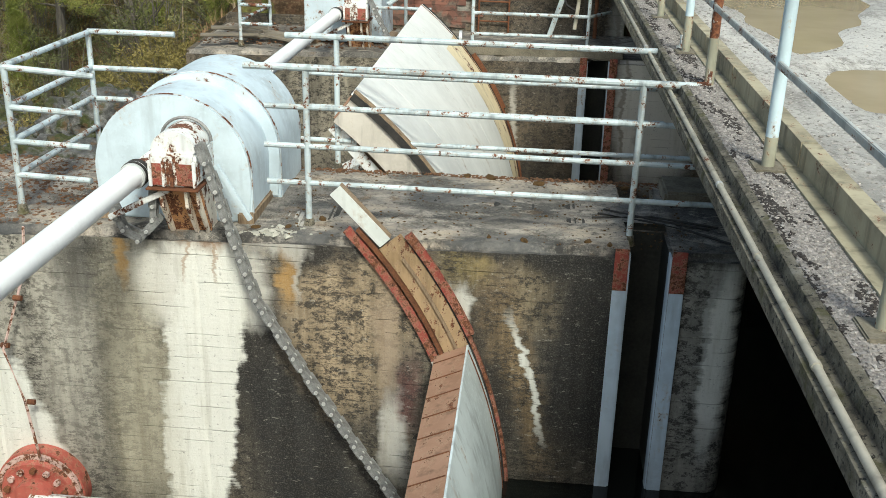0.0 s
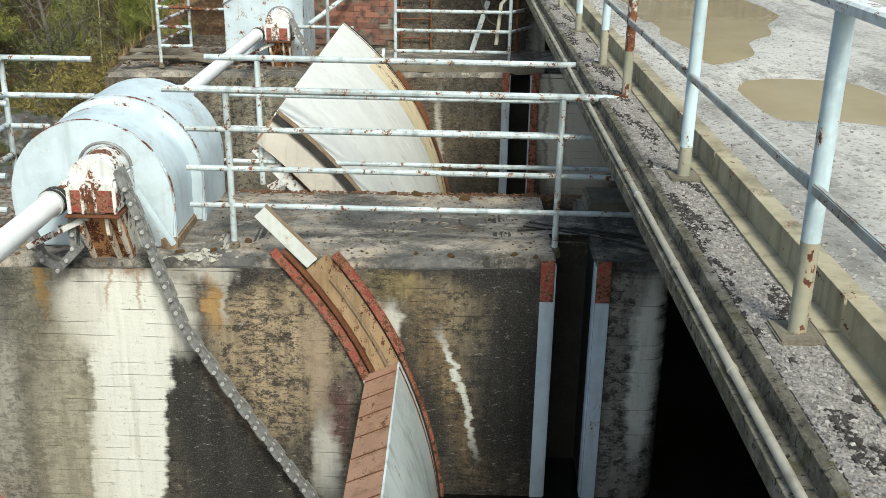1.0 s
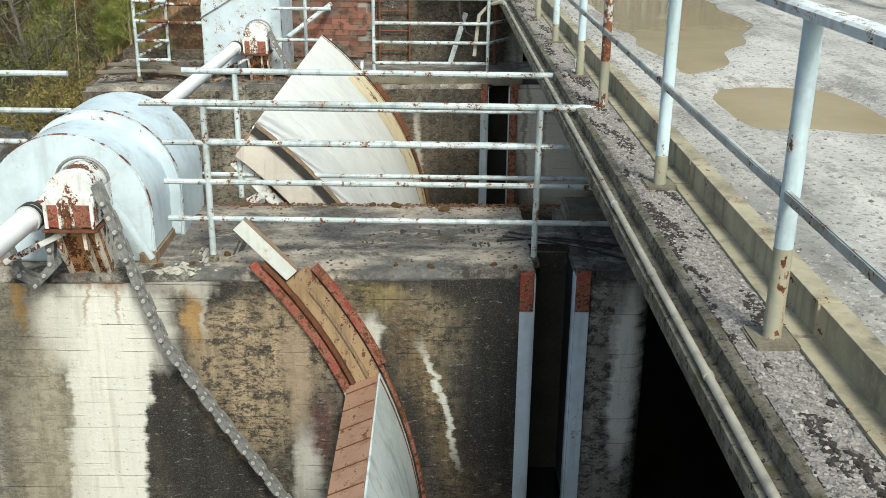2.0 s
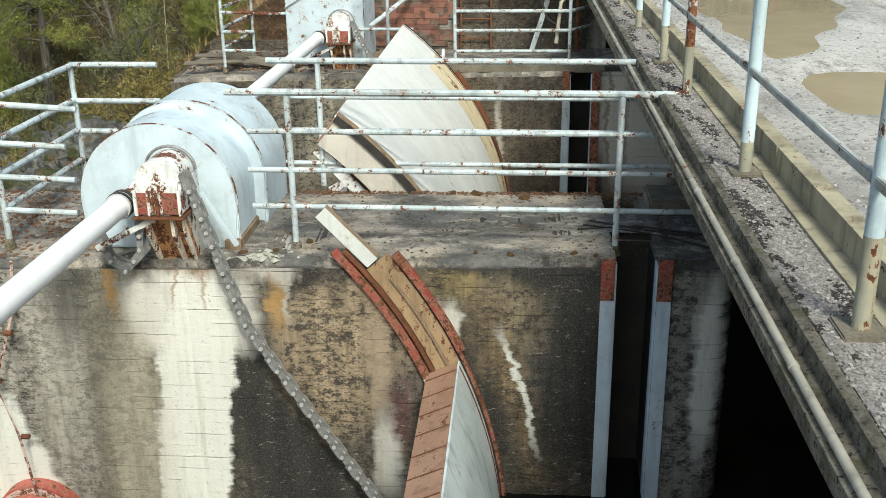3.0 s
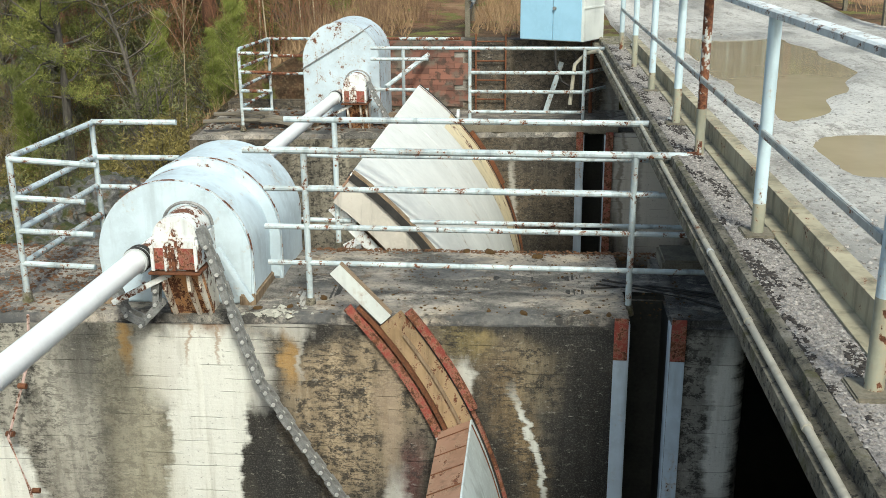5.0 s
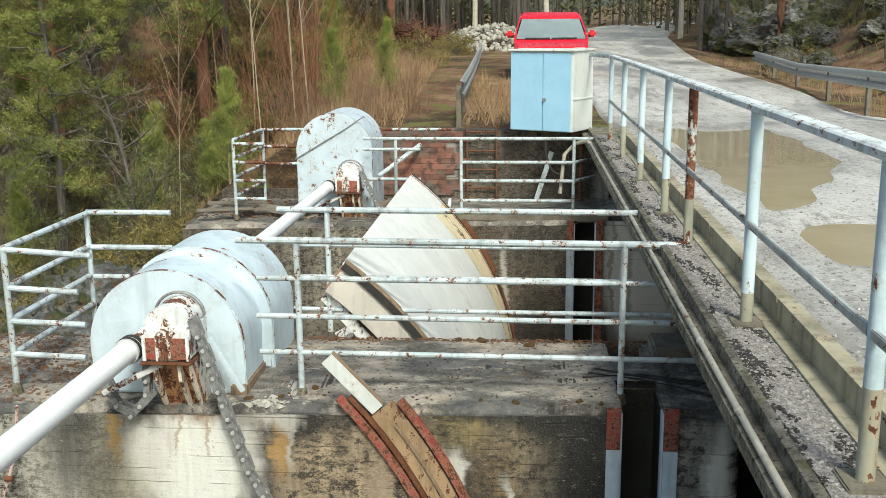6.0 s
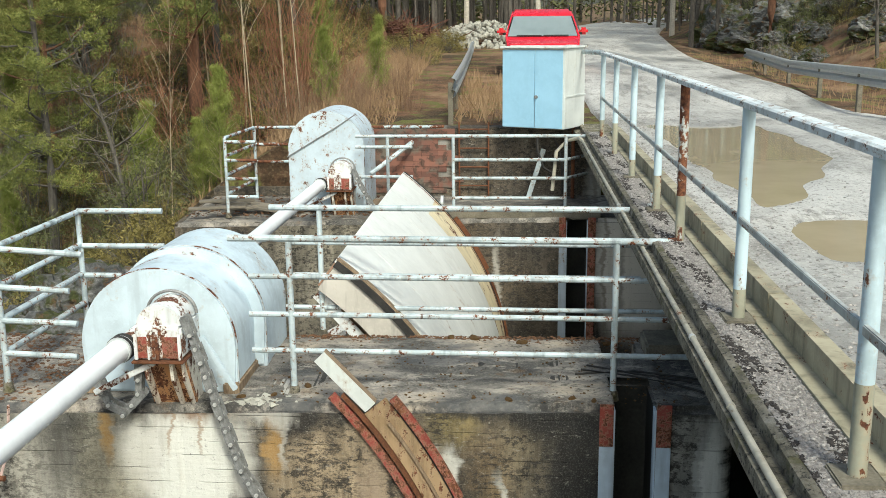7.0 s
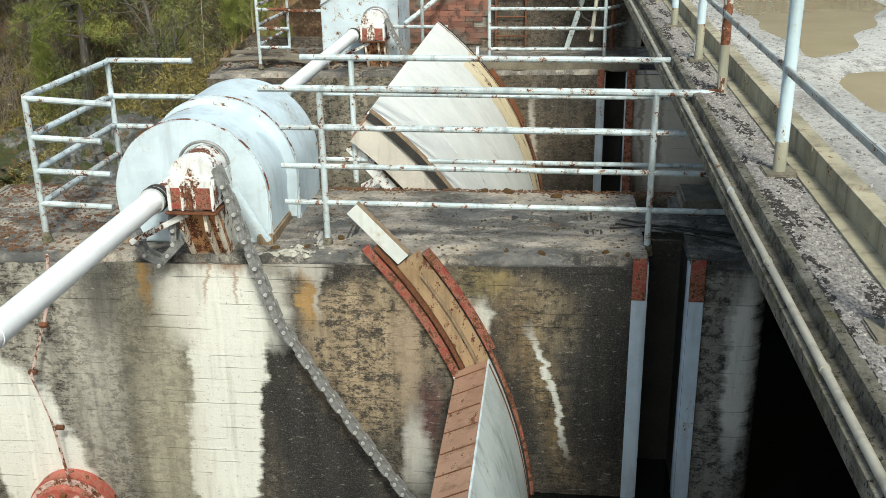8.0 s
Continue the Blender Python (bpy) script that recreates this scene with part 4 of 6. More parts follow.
def guide(face, out, low, high, label, flange):
    """The curved side guide in a pier face: two red flanges with a worn timber bed between them."""
    t = thing("gate_guide", (CX + 3, face, -1), label, "gate guide", "curved gate guides")
    y0, y1 = sorted((face + 0.001, face + out))
    yb = sorted((face + 0.001, face + out * 0.35))
    part("outer_flange", arc_band(bmesh.new(), R + 0.012, R + 0.07, 25, high, y0, y1), flange, t, "worn painted flange")
    part("lower_flange", arc_band(bmesh.new(), R + 0.014, R + 0.04, low, 24.9, y0, y1), M["redworn"] if flange == M["redlead"] else M["rust"], t, "dark rusty flange")
    part("groove", arc_band(bmesh.new(), R - 0.004, R + 0.01, low, high - 2, *sorted((face + 0.001, face + out * 0.5))), M["black"], t)
    part("inner_flange", arc_band(bmesh.new(), R - 0.31, R - 0.25, low, high + 4.8, y0, y1), flange, t, "worn painted flange")
    part("lip", arc_band(bmesh.new(), R - 0.23, R - 0.205, low, high + 4, *sorted((face + 0.002, face + out * 1.2))), M["rust"], t)
    part("bed", arc_band(bmesh.new(), R - 0.2, R - 0.002, low, high + 0.5, *yb), M["bed"], t, "worn rusty timber bed")
    part("strip", arc_band(bmesh.new(), R - 0.11, R - 0.09, low, high - 2, *sorted((face + 0.003, face + out * 0.8))), M["timber"], t)


guide(FRONT, -0.035, -30, 38.6, "red and brown curved guide in the pier wall", M["redlead"])
guide(FAR, -0.035, -30, 38, "rusty curved guide in the far wall", M["rust"])
guide(BACK, 0.035, -30, 32, "rusty curved guide in the pier wall", M["rust"])


def guide_extension(y, a0, a1, r0, label, mat):
    t = thing("guide_extension", (-1.2, y, 0), label, "steel angle", "guide extensions")
    p0, p1 = Vector((arc_pt(r0, a0)[0], y, arc_pt(r0, a0)[1])), Vector((arc_pt(r0, a1)[0], y, arc_pt(r0, a1)[1]))
    d = p1 - p0
    ang = math.atan2(d.x, d.z)
    m = Matrix.Translation(p0) @ Matrix.Rotation(ang, 4, "Y")
    part("web", box(bmesh.new(), -0.05, 0.05, 0.0, 0.012, 0, d.length, 0.002, m), mat, t)
    part("flange", box(bmesh.new(), 0.038, 0.05, 0.012, 0.09, 0, d.length, 0.002, m), M["timber"], t, "bare weathered flange")


guide_extension(FRONT - 0.03, 39.3, 47.6, R - 0.13, "white painted steel angle sticking up over the pier edge", M["cabside"])
guide_extension(BACK + 0.1, 33, 52, R - 0.36, "dark weathered guide beam beside the raised gate", M["bracket"])


def seal_bar(y, r0, r1, a0, a1, label):
    t = thing("seal_beam", (-1.2, y, 0), label, "seal beam", "seal beams of the raised gate")
    part("timber_core", arc_band(bmesh.new(), r0, r1, a0, a1, y, y + 0.07), M["timber"], t)
    part("rubber_edge", arc_band(bmesh.new(), r0 - 0.022, r0 - 0.002, a0, a1 + 0.3, y - 0.01, y + 0.08), M["black"], t, "black rubber edge")


seal_bar(BACK + 0.05, R - 0.01, R + 0.02, 25, 52.6, "timber and black rubber seal on the raised gate")
seal_bar(BACK + 0.16, R - 0.36, R - 0.33, 25, 51, "timber and black rubber seal beam below the gate")


def slot_frame(face, out, label, right):
    t = thing("slot_frame", (0.87, face, -1), label, "slot frame", "stoplog slot frames")
    for x0, x1, paint in ((0.635, 0.732, M["slotblue"]), (1.03, 1.132, right)):
        y0, y1 = sorted((face + 0.001, face + out))
        part("jamb", box(bmesh.new(), x0, x1, y0, y1, -3.0, -0.32, 0.003), paint, t, "blue-grey painted jamb" if paint == M["slotblue"] else "rust-red jamb")
        part("jamb_top", box(bmesh.new(), x0, x1, y0, y1, -0.318, -0.005, 0.003), M["redlead"], t, "red-lead jamb top")
    s = 1 if out < 0 else -1
    for x0, x1 in ((0.732, 0.744), (1.016, 1.028)):
        y0, y1 = sorted((face, face + s * 0.1))
        part("jamb_return", box(bmesh.new(), x0, x1, y0, y1, -3.0, -0.05), M["slotblue"], t)


slot_frame(FRONT, -0.012, "blue and red steel frame of the stoplog slot", M["slotblue"])
slot_frame(FAR, -0.012, "blue and red steel frame of the far stoplog slot", M["redworn"])


# ---- hoists ----
def arch_outline(cx, cz, r, bottom, n=28):
    pts = [(cx + r, bottom)] + [(cx + r * math.cos(math.pi * i / n), cz + r * math.sin(math.pi * i / n)) for i in range(n + 1)] + [(cx - r, bottom)]
    return pts


def hoist_cover(name, cx, cz, r, y0, y1, bottom, mat, t, rim=0.007):
    bm = prism(bmesh.new(), arch_outline(cx, cz, r, bottom), y0, y1, "y")
    edges = [e for e in bm.edges if abs(e.verts[0].co.y - e.verts[1].co.y) < 1e-6]
    bmesh.ops.bevel(bm, geom=edges, offset=0.02, segments=2, affect="EDGES")
    ob = part(name, bm, mat, t, "", True)
    bm = bmesh.new()
    out, inn = arch_outline(cx, cz, r + rim, bottom), arch_outline(cx, cz, r + 0.001, bottom)
    k = len(out)
    ring = [[bm.verts.new((p[0], y, p[1])) for p in o] for o, y in ((out, y0 + 0.03), (out, y0 + 0.05), (inn, y0 + 0.05), (inn, y0 + 0.03))]
    for i in range(k - 1):
        for a in range(4):
            p, q = ring[a], ring[(a + 1) % 4]
            bm.faces.new((p[i], p[i + 1], q[i + 1], q[i]))
    part("seam_band", bm, M["coverrim"], ob, "rusty seam band")
    return ob


def link_mesh():
    """Two side plates and a roller of a flat hoist chain, 0.14 m long along z."""
    bm = bmesh.new()
    for y in (-0.042, 0.034):
        box(bm, -0.029, 0.029, y, y + 0.008, -0.08, 0.08, 0.012)
    me = bpy.data.meshes.new("chain_link")
    bmesh.ops.recalc_face_normals(bm, faces=bm.faces)
    bm.to_mesh(me)
    bm.free()
    me.materials.append(M["chain"])
    return me


LINK = link_mesh()
PIN = bpy.data.meshes.new("chain_pin")
bm = tube(bmesh.new(), (0, -0.056, 0.06), (0, 0.056, 0.06), 0.014, 10)
bm.to_mesh(PIN)
bm.free()
PIN.materials.append(M["pin"])


def chain(pts, label):
    pts = [Vector(p) for p in pts]
    t = thing("hoist_chain", pts[0], label, "chain", "hoist chains")
    left = 0.0
    k = 0
    for a, b in zip(pts, pts[1:]):
        d = b - a
        q = math.atan2(d.x, d.z)
        s = left
        while s < d.length:
            m = Matrix.Translation(a + d * (s / d.length)) @ Matrix.Rotation(q, 4, "Y")
            piece("link", LINK, t, m @ Matrix.Diagonal((0.8, 0.72, 1, 1)) if k % 2 else m)
            piece("pin", PIN, t, m)
            s += 0.105
            k += 1
        left = s - d.length
    return t


def hoist(dy, far):
    """A chain hoist: arched covers, bearing box on a rusty stand, drive shaft."""
    y = 7.75 + dy
    cover = M["cover_far"] if far else M["cover"]
    t = thing("gate_hoist", (-2.55, y + 0.6, 0), "pale blue arched hoist housing with %s" % ("red rust spots" if far else "rusty rim and worn paint"), "gate hoist", "gate hoists")
    if far:
        hoist_cover("front_cover", -2.67, 0.85, 0.545, y, y + 1.2, -0.03, cover, t)
    else:
        hoist_cover("front_cover", -2.57, 0.3, 0.575, y, y + 0.55, -0.06, cover, t)
        hoist_cover("rear_cover", -2.52, 0.32, 0.605, y + 0.55, y + 1.3, -0.04, cover, t)
    x, z, f = -2.42, 0.5, y - 0.4
    bb = part("bearing_box", box(bmesh.new(), x - 0.165, x + 0.165, f, y + 0.05, z - 0.17, z + 0.07, 0.02), M["bracket"], t, "white bearing box with bleeding rust")
    bm = prism(bmesh.new(), [(x + 0.16 * math.cos(a), z + 0.07 + 0.145 * math.sin(a)) for a in [math.pi * i / 14 for i in range(15)]], f + 0.04, y + 0.03, "y")
    cap = part("bearing_cap", bm, M["bracket"], t, "", True)
    bm = bmesh.new()
    ring = [(x + 0.18 * math.cos(a), z + 0.08 + 0.165 * math.sin(a)) for a in [math.pi * i / 14 for i in range(15)]]
    bent(bm, [(p[0], y - 0.08, p[1]) for p in ring], 0.012, 6)
    part("cap_band", bm, M["chain"], cap)
    for a, b in ((x - 0.155, x - 0.07), (x + 0.03, x + 0.155)):
        part("front_panel", box(bmesh.new(), a, b, f - 0.008, f - 0.001, z - 0.155, z + 0.0, 0.002), M["redlead"], bb, "bare red-brown front panel")
    for i in range(4):
        xx = x - 0.155 + (0.0, 0.095, 0.15, 0.31)[i]
        part("rib", box(bmesh.new(), xx - 0.012, xx + 0.012, f - 0.02, f + 0.0, z - 0.165, z + 0.02, 0.003), M["bracket"], bb)
    part("stand_plate", box(bmesh.new(), x - 0.19, x + 0.18, f - 0.03, y + 0.05, z - 0.19, z - 0.172, 0.004), M["rust"], t, "rusty bed plate")
    for xx, w in ((x - 0.12, 0.024), (x + 0.06, 0.024), (x + 0.145, 0.016)):
        bm = prism(bmesh.new(), [(f + 0.02, z - 0.192), (y + 0.05, z - 0.192), (y + 0.05, -0.07), (y - 0.2, -0.07), (f + 0.04, z - 0.33)], xx, xx + w, "x")
        part("gusset", bm, M["standpaint"], t, "white-painted gusset bleeding orange rust")
    part("stand_back", prism(bmesh.new(), [(f + 0.045, z - 0.192), (f + 0.07, z - 0.192), (y - 0.12, -0.09), (y - 0.15, -0.09)], x - 0.15, x + 0.17, "x"), M["standrust"], t, "rust-streaked sloping stand plate")
    part("brace", box(bmesh.new(), -0.02, 0.02, 0, 0.03, 0, 0.5, 0.004, Matrix.Translation((x - 0.05, f + 0.02, z - 0.2)) @ Matrix.Rotation(radians(-117), 4, "Y")), M["bracket"], t)
    part("shield", box(bmesh.new(), -0.018, 0.018, 0, 0.035, 0, 0.46, 0.004, Matrix.Translation((x + 0.235, f + 0.2, z - 0.06)) @ Matrix.Rotation(radians(150), 4, "Y")), M["cover"], t, "pale chain guard strip")
    for a, b, r, mt in ((-0.025, 0.0, 0.092, "zinc"), (0.0, 0.03, 0.097, "black"), (0.03, 0.045, 0.093, "zinc"), (0.045, 0.09, 0.096, "black")):
        part("collar_ring", tube(bmesh.new(), (-2.7, f + a + 0.0005, 0.4), (-2.7, f + b - 0.0005, 0.4), r, 20), M[mt], t, "black rubber ring" if mt == "black" else "dull steel ring", True)
    part("coupling", tube(bmesh.new(), (-2.7, f + 0.09, 0.4), (-2.7, y + 0.02, 0.4), 0.07, 16), M["bracket"], t, "", True)
    for xx in (-2.05, -3.1):
        part("skid", box(bmesh.new(), xx - 0.05, xx + 0.07, y - 0.02, y + (0.7 if far else 1.35), -0.08, 0.025, 0.012), M["timber"], t, "weathered timber skid")
    if far:
        part("wire", bent(bmesh.new(), [(-3.23, y - 0.015, 0.75), (-2.5, y - 0.015, 1.18), (-2.22, y + 0.0, 1.36)], 0.008, 5), M["chain"], t, "thin wire across the cover")
    return f


f0 = hoist(0.0, False)
f1 = hoist(7.3, True)
for y0, y1, nm in ((0.9, f0 - 0.02, "white painted drive shaft reaching over the bay"), (9.05, f1 - 0.02, "white painted drive shaft between the hoists")):
    s = thing("drive_shaft", (-2.7, y0, 0.4), nm, "drive shaft", "drive shafts")
    n = 3
    for i in range(n):
        a, b = y0 + (y1 - y0) * i / n, y0 + (y1 - y0) * (i + 1) / n
        part("tube_length", tube(bmesh.new(), (-2.7, a, 0.4), (-2.7, b, 0.4), 0.078, 28), M["shaft"], s, "", True)
    for i in range(1, n):
        a = y0 + (y1 - y0) * i / n
        part("weld_ring", tube(bmesh.new(), (-2.7, a - 0.008, 0.4), (-2.7, a + 0.008, 0.4), 0.0815, 28), M["shaft"], s, "", True)
rest = thing("shaft_bearing", (-2.7, 1.3, 0), "plain steel bearing stand under the drive shaft", "bearing")
part("stand", box(bmesh.new(), -2.82, -2.58, 1.15, 1.45, -0.08, 0.3, 0.01), M["bracket"], rest)
part("saddle", box(bmesh.new(), -2.8, -2.6, 1.2, 1.4, 0.301, 0.335, 0.006), M["chain"], rest)
chain([(-2.22, 7.42, 0.56), (-2.15, 7.42, 0.34), (-2.06, 7.42, 0.02), (-1.89, 7.42, -0.52), (-1.75, 7.42, -0.76), (-1.51, 7.42, -1.16), (-1.15, 7.42, -1.73), (-0.6, 7.42, -2.55)], "grey steel plate chain running down to the gate")
chain([(-2.6, 7.45, 0.22), (-2.62, 7.45, 0.02), (-2.72, 7.45, -0.09), (-2.84, 7.45, -0.03), (-2.9, 7.45, 0.12)], "slack loop of grey plate chain under the hoist")
chain([(-2.2, 14.72, 0.55), (-2.12, 14.72, 0.38), (-1.6, 14.72, -0.6)], "grey steel plate chain running down to the raised gate")


def trunnion():
    t = thing("trunnion_hub", (CX, FRONT, CZ), "worn red and white trunnion hub on the pier wall", "hub")
    disc = part("disc", tube(bmesh.new(), (CX, FRONT - 0.12, CZ), (CX, FRONT + 0.001, CZ), 0.36, 48), M["hub"], t, "", True)
    part("edge_ring", tube(bmesh.new(), (CX, FRONT - 0.15, CZ), (CX, FRONT - 0.121, CZ), 0.345, 48), M["hubpale"], disc, "pale worn edge ring", True)
    part("rim", tube(bmesh.new(), (CX, FRONT - 0.19, CZ), (CX, FRONT - 0.151, CZ), 0.29, 40, 0.31), M["hub"], disc, "", True)
    part("boss", tube(bmesh.new(), (CX, FRONT - 0.3, CZ), (CX, FRONT - 0.191, CZ), 0.17, 32), M["hub"], disc, "", True)
    for i in range(14):
        a = (i + 0.5) * math.tau / 14
        x, z = CX + 0.24 * math.cos(a), CZ + 0.24 * math.sin(a)
        part("bolt", tube(bmesh.new(), (x, FRONT - 0.225, z), (x, FRONT - 0.191, z), 0.026, 6), M["hubpale"] if i % 3 else M["rust"], disc)


trunnion()
bm = bent(bmesh.new(), [(-3.58, 7.42, -0.05), (-3.64, 7.45, -0.42), (-3.86, 7.4, -1.05), (-3.72, 7.35, -1.45), (-3.66, 7.34, -1.95)], 0.011, 6)
rope = thing("grease_line", (-3.7, 7.4, -1), "thin rusty grease line hanging over the wall", "pipe")
part("line", bm, M["hubpale"], rope)
for z, x in ((-0.62, -3.7), (-1.02, -3.85), (-1.5, -3.71)):
    part("joint", tube(bmesh.new(), (x - 0.03, 7.42, z), (x + 0.03, 7.42, z), 0.022, 8), M["rust"], rope)


# ---- cabinet, ladder, guard rails, car ----
def cabinet():
    x0, x1, y0, y1, z0, z1 = -0.5, 0.5, -0.36, 0.36, 1.04, 2.19
    t = thing("control_cabinet", (0, 0, 0), "pale blue steel control cabinet with cream side", "cabinet")
    body = part("body", box(bmesh.new(), x0, x1, y0, y1, z0, z1, 0.008), M["cabside"], t, "cream rust-streaked side panels")
    mid = 0.03
    for a, b in ((x0 + 0.004, mid - 0.004), (mid + 0.004, x1 - 0.03)):
        door = part("door", box(bmesh.new(), a, b, y0 - 0.02, y0 - 0.002, z0 + 0.01, z1 - 0.02, 0.004), M["cabdoor"], t, "light blue cabinet door")
    part("handle", tube(bmesh.new(), (mid + 0.03, y0 - 0.05, 1.5), (mid + 0.03, y0 - 0.02, 1.5), 0.025, 10), M["chain"], door, "grey lock")
    part("roof", box(bmesh.new(), x0 - 0.03, x1 + 0.03, y0 - 0.05, y1 + 0.02, z1 + 0.002, z1 + 0.03, 0.005), M["cabside"], t, "pale overhanging roof sheet")
    part("side_rail", box(bmesh.new(), x1 + 0.001, x1 + 0.012, y0 + 0.02, y1, 1.5, 1.52), M["cabside"], t)
    for xx in (x0 + 0.12, x1 - 0.1):
        part("leg", tube(bmesh.new(), (xx, 0.2, -0.06), (xx, 0.2, z0), 0.03, 8), M["rust"], t)
    t.matrix_basis = pose(0.45, 16.05, 0.04, 0, 0, -27)
    cb = thing("cables", (0.6, 15.9, 0.9), "grey cables hanging under the cabinet", "cable")
    part("cable", bent(bmesh.new(), [(0.35, 15.8, 1.0), (0.36, 15.75, 0.75), (0.45, 15.7, 0.5), (0.62, 15.7, 0.4), (0.72, 15.75, 0.33)], 0.018, 6), M["black"], cb)
    part("cable", bent(bmesh.new(), [(0.55, 15.85, 1.0), (0.66, 15.8, 0.82), (0.72, 15.78, 0.55), (0.73, 15.78, 0.1)], 0.014, 6), M["black"], cb)
    pl = thing("prop", (0.4, 16.0, 0), "pale blue leaning steel strut at the wall", "strut")
    part("strut", box(bmesh.new(), -0.035, 0.035, 0, 0.05, 0, 0.8, 0.004, Matrix.Translation((0.22, 15.95, -0.02)) @ Matrix.Rotation(radians(17), 4, "Y")), M["rail"], pl)


cabinet()


def ladder():
    t = thing("ladder", (-0.6, 16.3, 0), "rust-red steel ladder on the retaining wall", "ladder")
    for x in (-0.83, -0.38):
        part("stile", box(bmesh.new(), x - 0.012, x + 0.012, 16.28, 16.31, -0.02, 1.12), M["rust"], t)
    for i in range(4):
        part("rung", tube(bmesh.new(), (-0.83, 16.295, 0.14 + 0.29 * i), (-0.38, 16.295, 0.14 + 0.29 * i), 0.011, 8), M["rust"], t)


ladder()


def platform_clutter():
    v = thing("valve", (-1.3, 14.95, 0), "small grey valve body beside the raised gate", "valve")
    part("body", box(bmesh.new(), -1.45, -1.2, 14.85, 15.05, -0.02, 0.14, 0.02), M["chain"], v)
    part("spindle", tube(bmesh.new(), (-1.2, 14.95, 0.08), (-0.98, 14.95, 0.1), 0.03, 10), M["bracket"], v, "", True)
    part("handwheel", tube(bmesh.new(), (-1.02, 14.95, 0.1), (-0.98, 14.95, 0.1), 0.11, 18), M["zinc"], v, "", True)
    b = thing("brace", (-1.9, 15.8, 0.6), "pale leaning steel brace behind the railing", "brace")
    part("bar", tube(bmesh.new(), (-2.12, 15.6, 0.42), (-1.55, 16.25, 0.82), 0.035, 8), M["rail"], b, "", True)
    rnd = random.Random(77)
    for i in range(7):
        x, y = rnd.uniform(-4.3, -3.2), rnd.uniform(14.6, 15.4)
        ob = finish("plank", box(bmesh.new(), -0.4, 0.4, -0.06, 0.06, 0, 0.035, 0.006), M["greyplank"])
        ob.matrix_basis = pose(x, y, -0.015 + 0.012 * i, rnd.uniform(-3, 3), rnd.uniform(-2, 2), rnd.uniform(-40, 40))
        tagged(ob, "grey broken plank lying on the platform", "plank", "loose planks")
    for pts in ([(0.55, 8.25, -0.01), (0.9, 8.1, 0.0), (1.2, 7.95, -0.005), (1.45, 7.72, 0.0)], [(0.6, 8.35, -0.01), (1.0, 8.12, 0.0), (1.35, 8.0, -0.005)], [(0.5, 8.15, -0.01), (0.95, 8.2, 0.0), (1.42, 8.05, -0.005)]):
        c = thing("cable", pts[0], "thin dark cable lying on the pier", "cable", "cables on the pier")
        part("line", bent(bmesh.new(), pts, 0.009, 6), M["black"], c)
    st = finish("trim_step", box(bmesh.new(), 1.08, 1.5, 8.55, 9.0, -0.06, 0.09, 0.02), M["deck"])
    tagged(st, "low concrete step at the pier end", "step", kind="structure")


platform_clutter()
ledge = finish("trim_ledge", box(bmesh.new(), -1.9, 1.2, 14.5, 14.72, -0.04, 0.09, 0.015), M["deck"])
tagged(ledge, "pale concrete ledge along the platform edge", "ledge", kind="structure")


def w_beam(pts, label, group, base):
    t = thing("guard_rail", pts[0], label, "guard rail", group)
    prof = [(0, 0.155), (0.05, 0.14), (0.075, 0.1), (0.07, 0.055), (0.0, 0.02), (0.0, -0.02), (0.07, -0.055), (0.075, -0.1), (0.05, -0.14), (0, -0.155)]
    for (x0, y0, z0), (x1, y1, z1) in zip(pts, pts[1:]):
        bm = bmesh.new()
        side_sign = 1 if x0 < 3 else -1
        a = [bm.verts.new((x0 + side_sign * u, y0, z0 + v)) for u, v in prof]
        b = [bm.verts.new((x1 + side_sign * u, y1, z1 + v)) for u, v in prof]
        for i in range(len(prof) - 1):
            bm.faces.new((a[i], a[i + 1], b[i + 1], b[i]))
        bmesh.ops.solidify(bm, geom=bm.faces[:], thickness=0.006)
        part("beam", bm, M["zinc"], t)
        for k in (0.02, 0.5):
            x, y, z = x0 + (x1 - x0) * k, y0 + (y1 - y0) * k, z0 + (z1 - z0) * k
            sgn = -1 if x0 < 3 else 1
            part("post", box(bmesh.new(), x + sgn * 0.02 - 0.04, x + sgn * 0.02 + 0.04, y - 0.05, y + 0.05, ground_z(x, y) - 0.3, z + 0.08, 0.006), M["deck"], t, "weathered grey-brown post")


w_beam([(-0.98, 16.9, 1.6), (-1.05, 21, 1.68), (-1.2, 27, 1.78), (-1.4, 34, 1.9)], "dull galvanised guard rail beside the track", "guard rails", 1)
w_beam([(5.55, 13, 1.74), (6.0, 19, 1.64), (6.6, 26, 1.51), (7.3, 34, 1.6)], "galvanised guard rail along the road", "guard rails", 1)


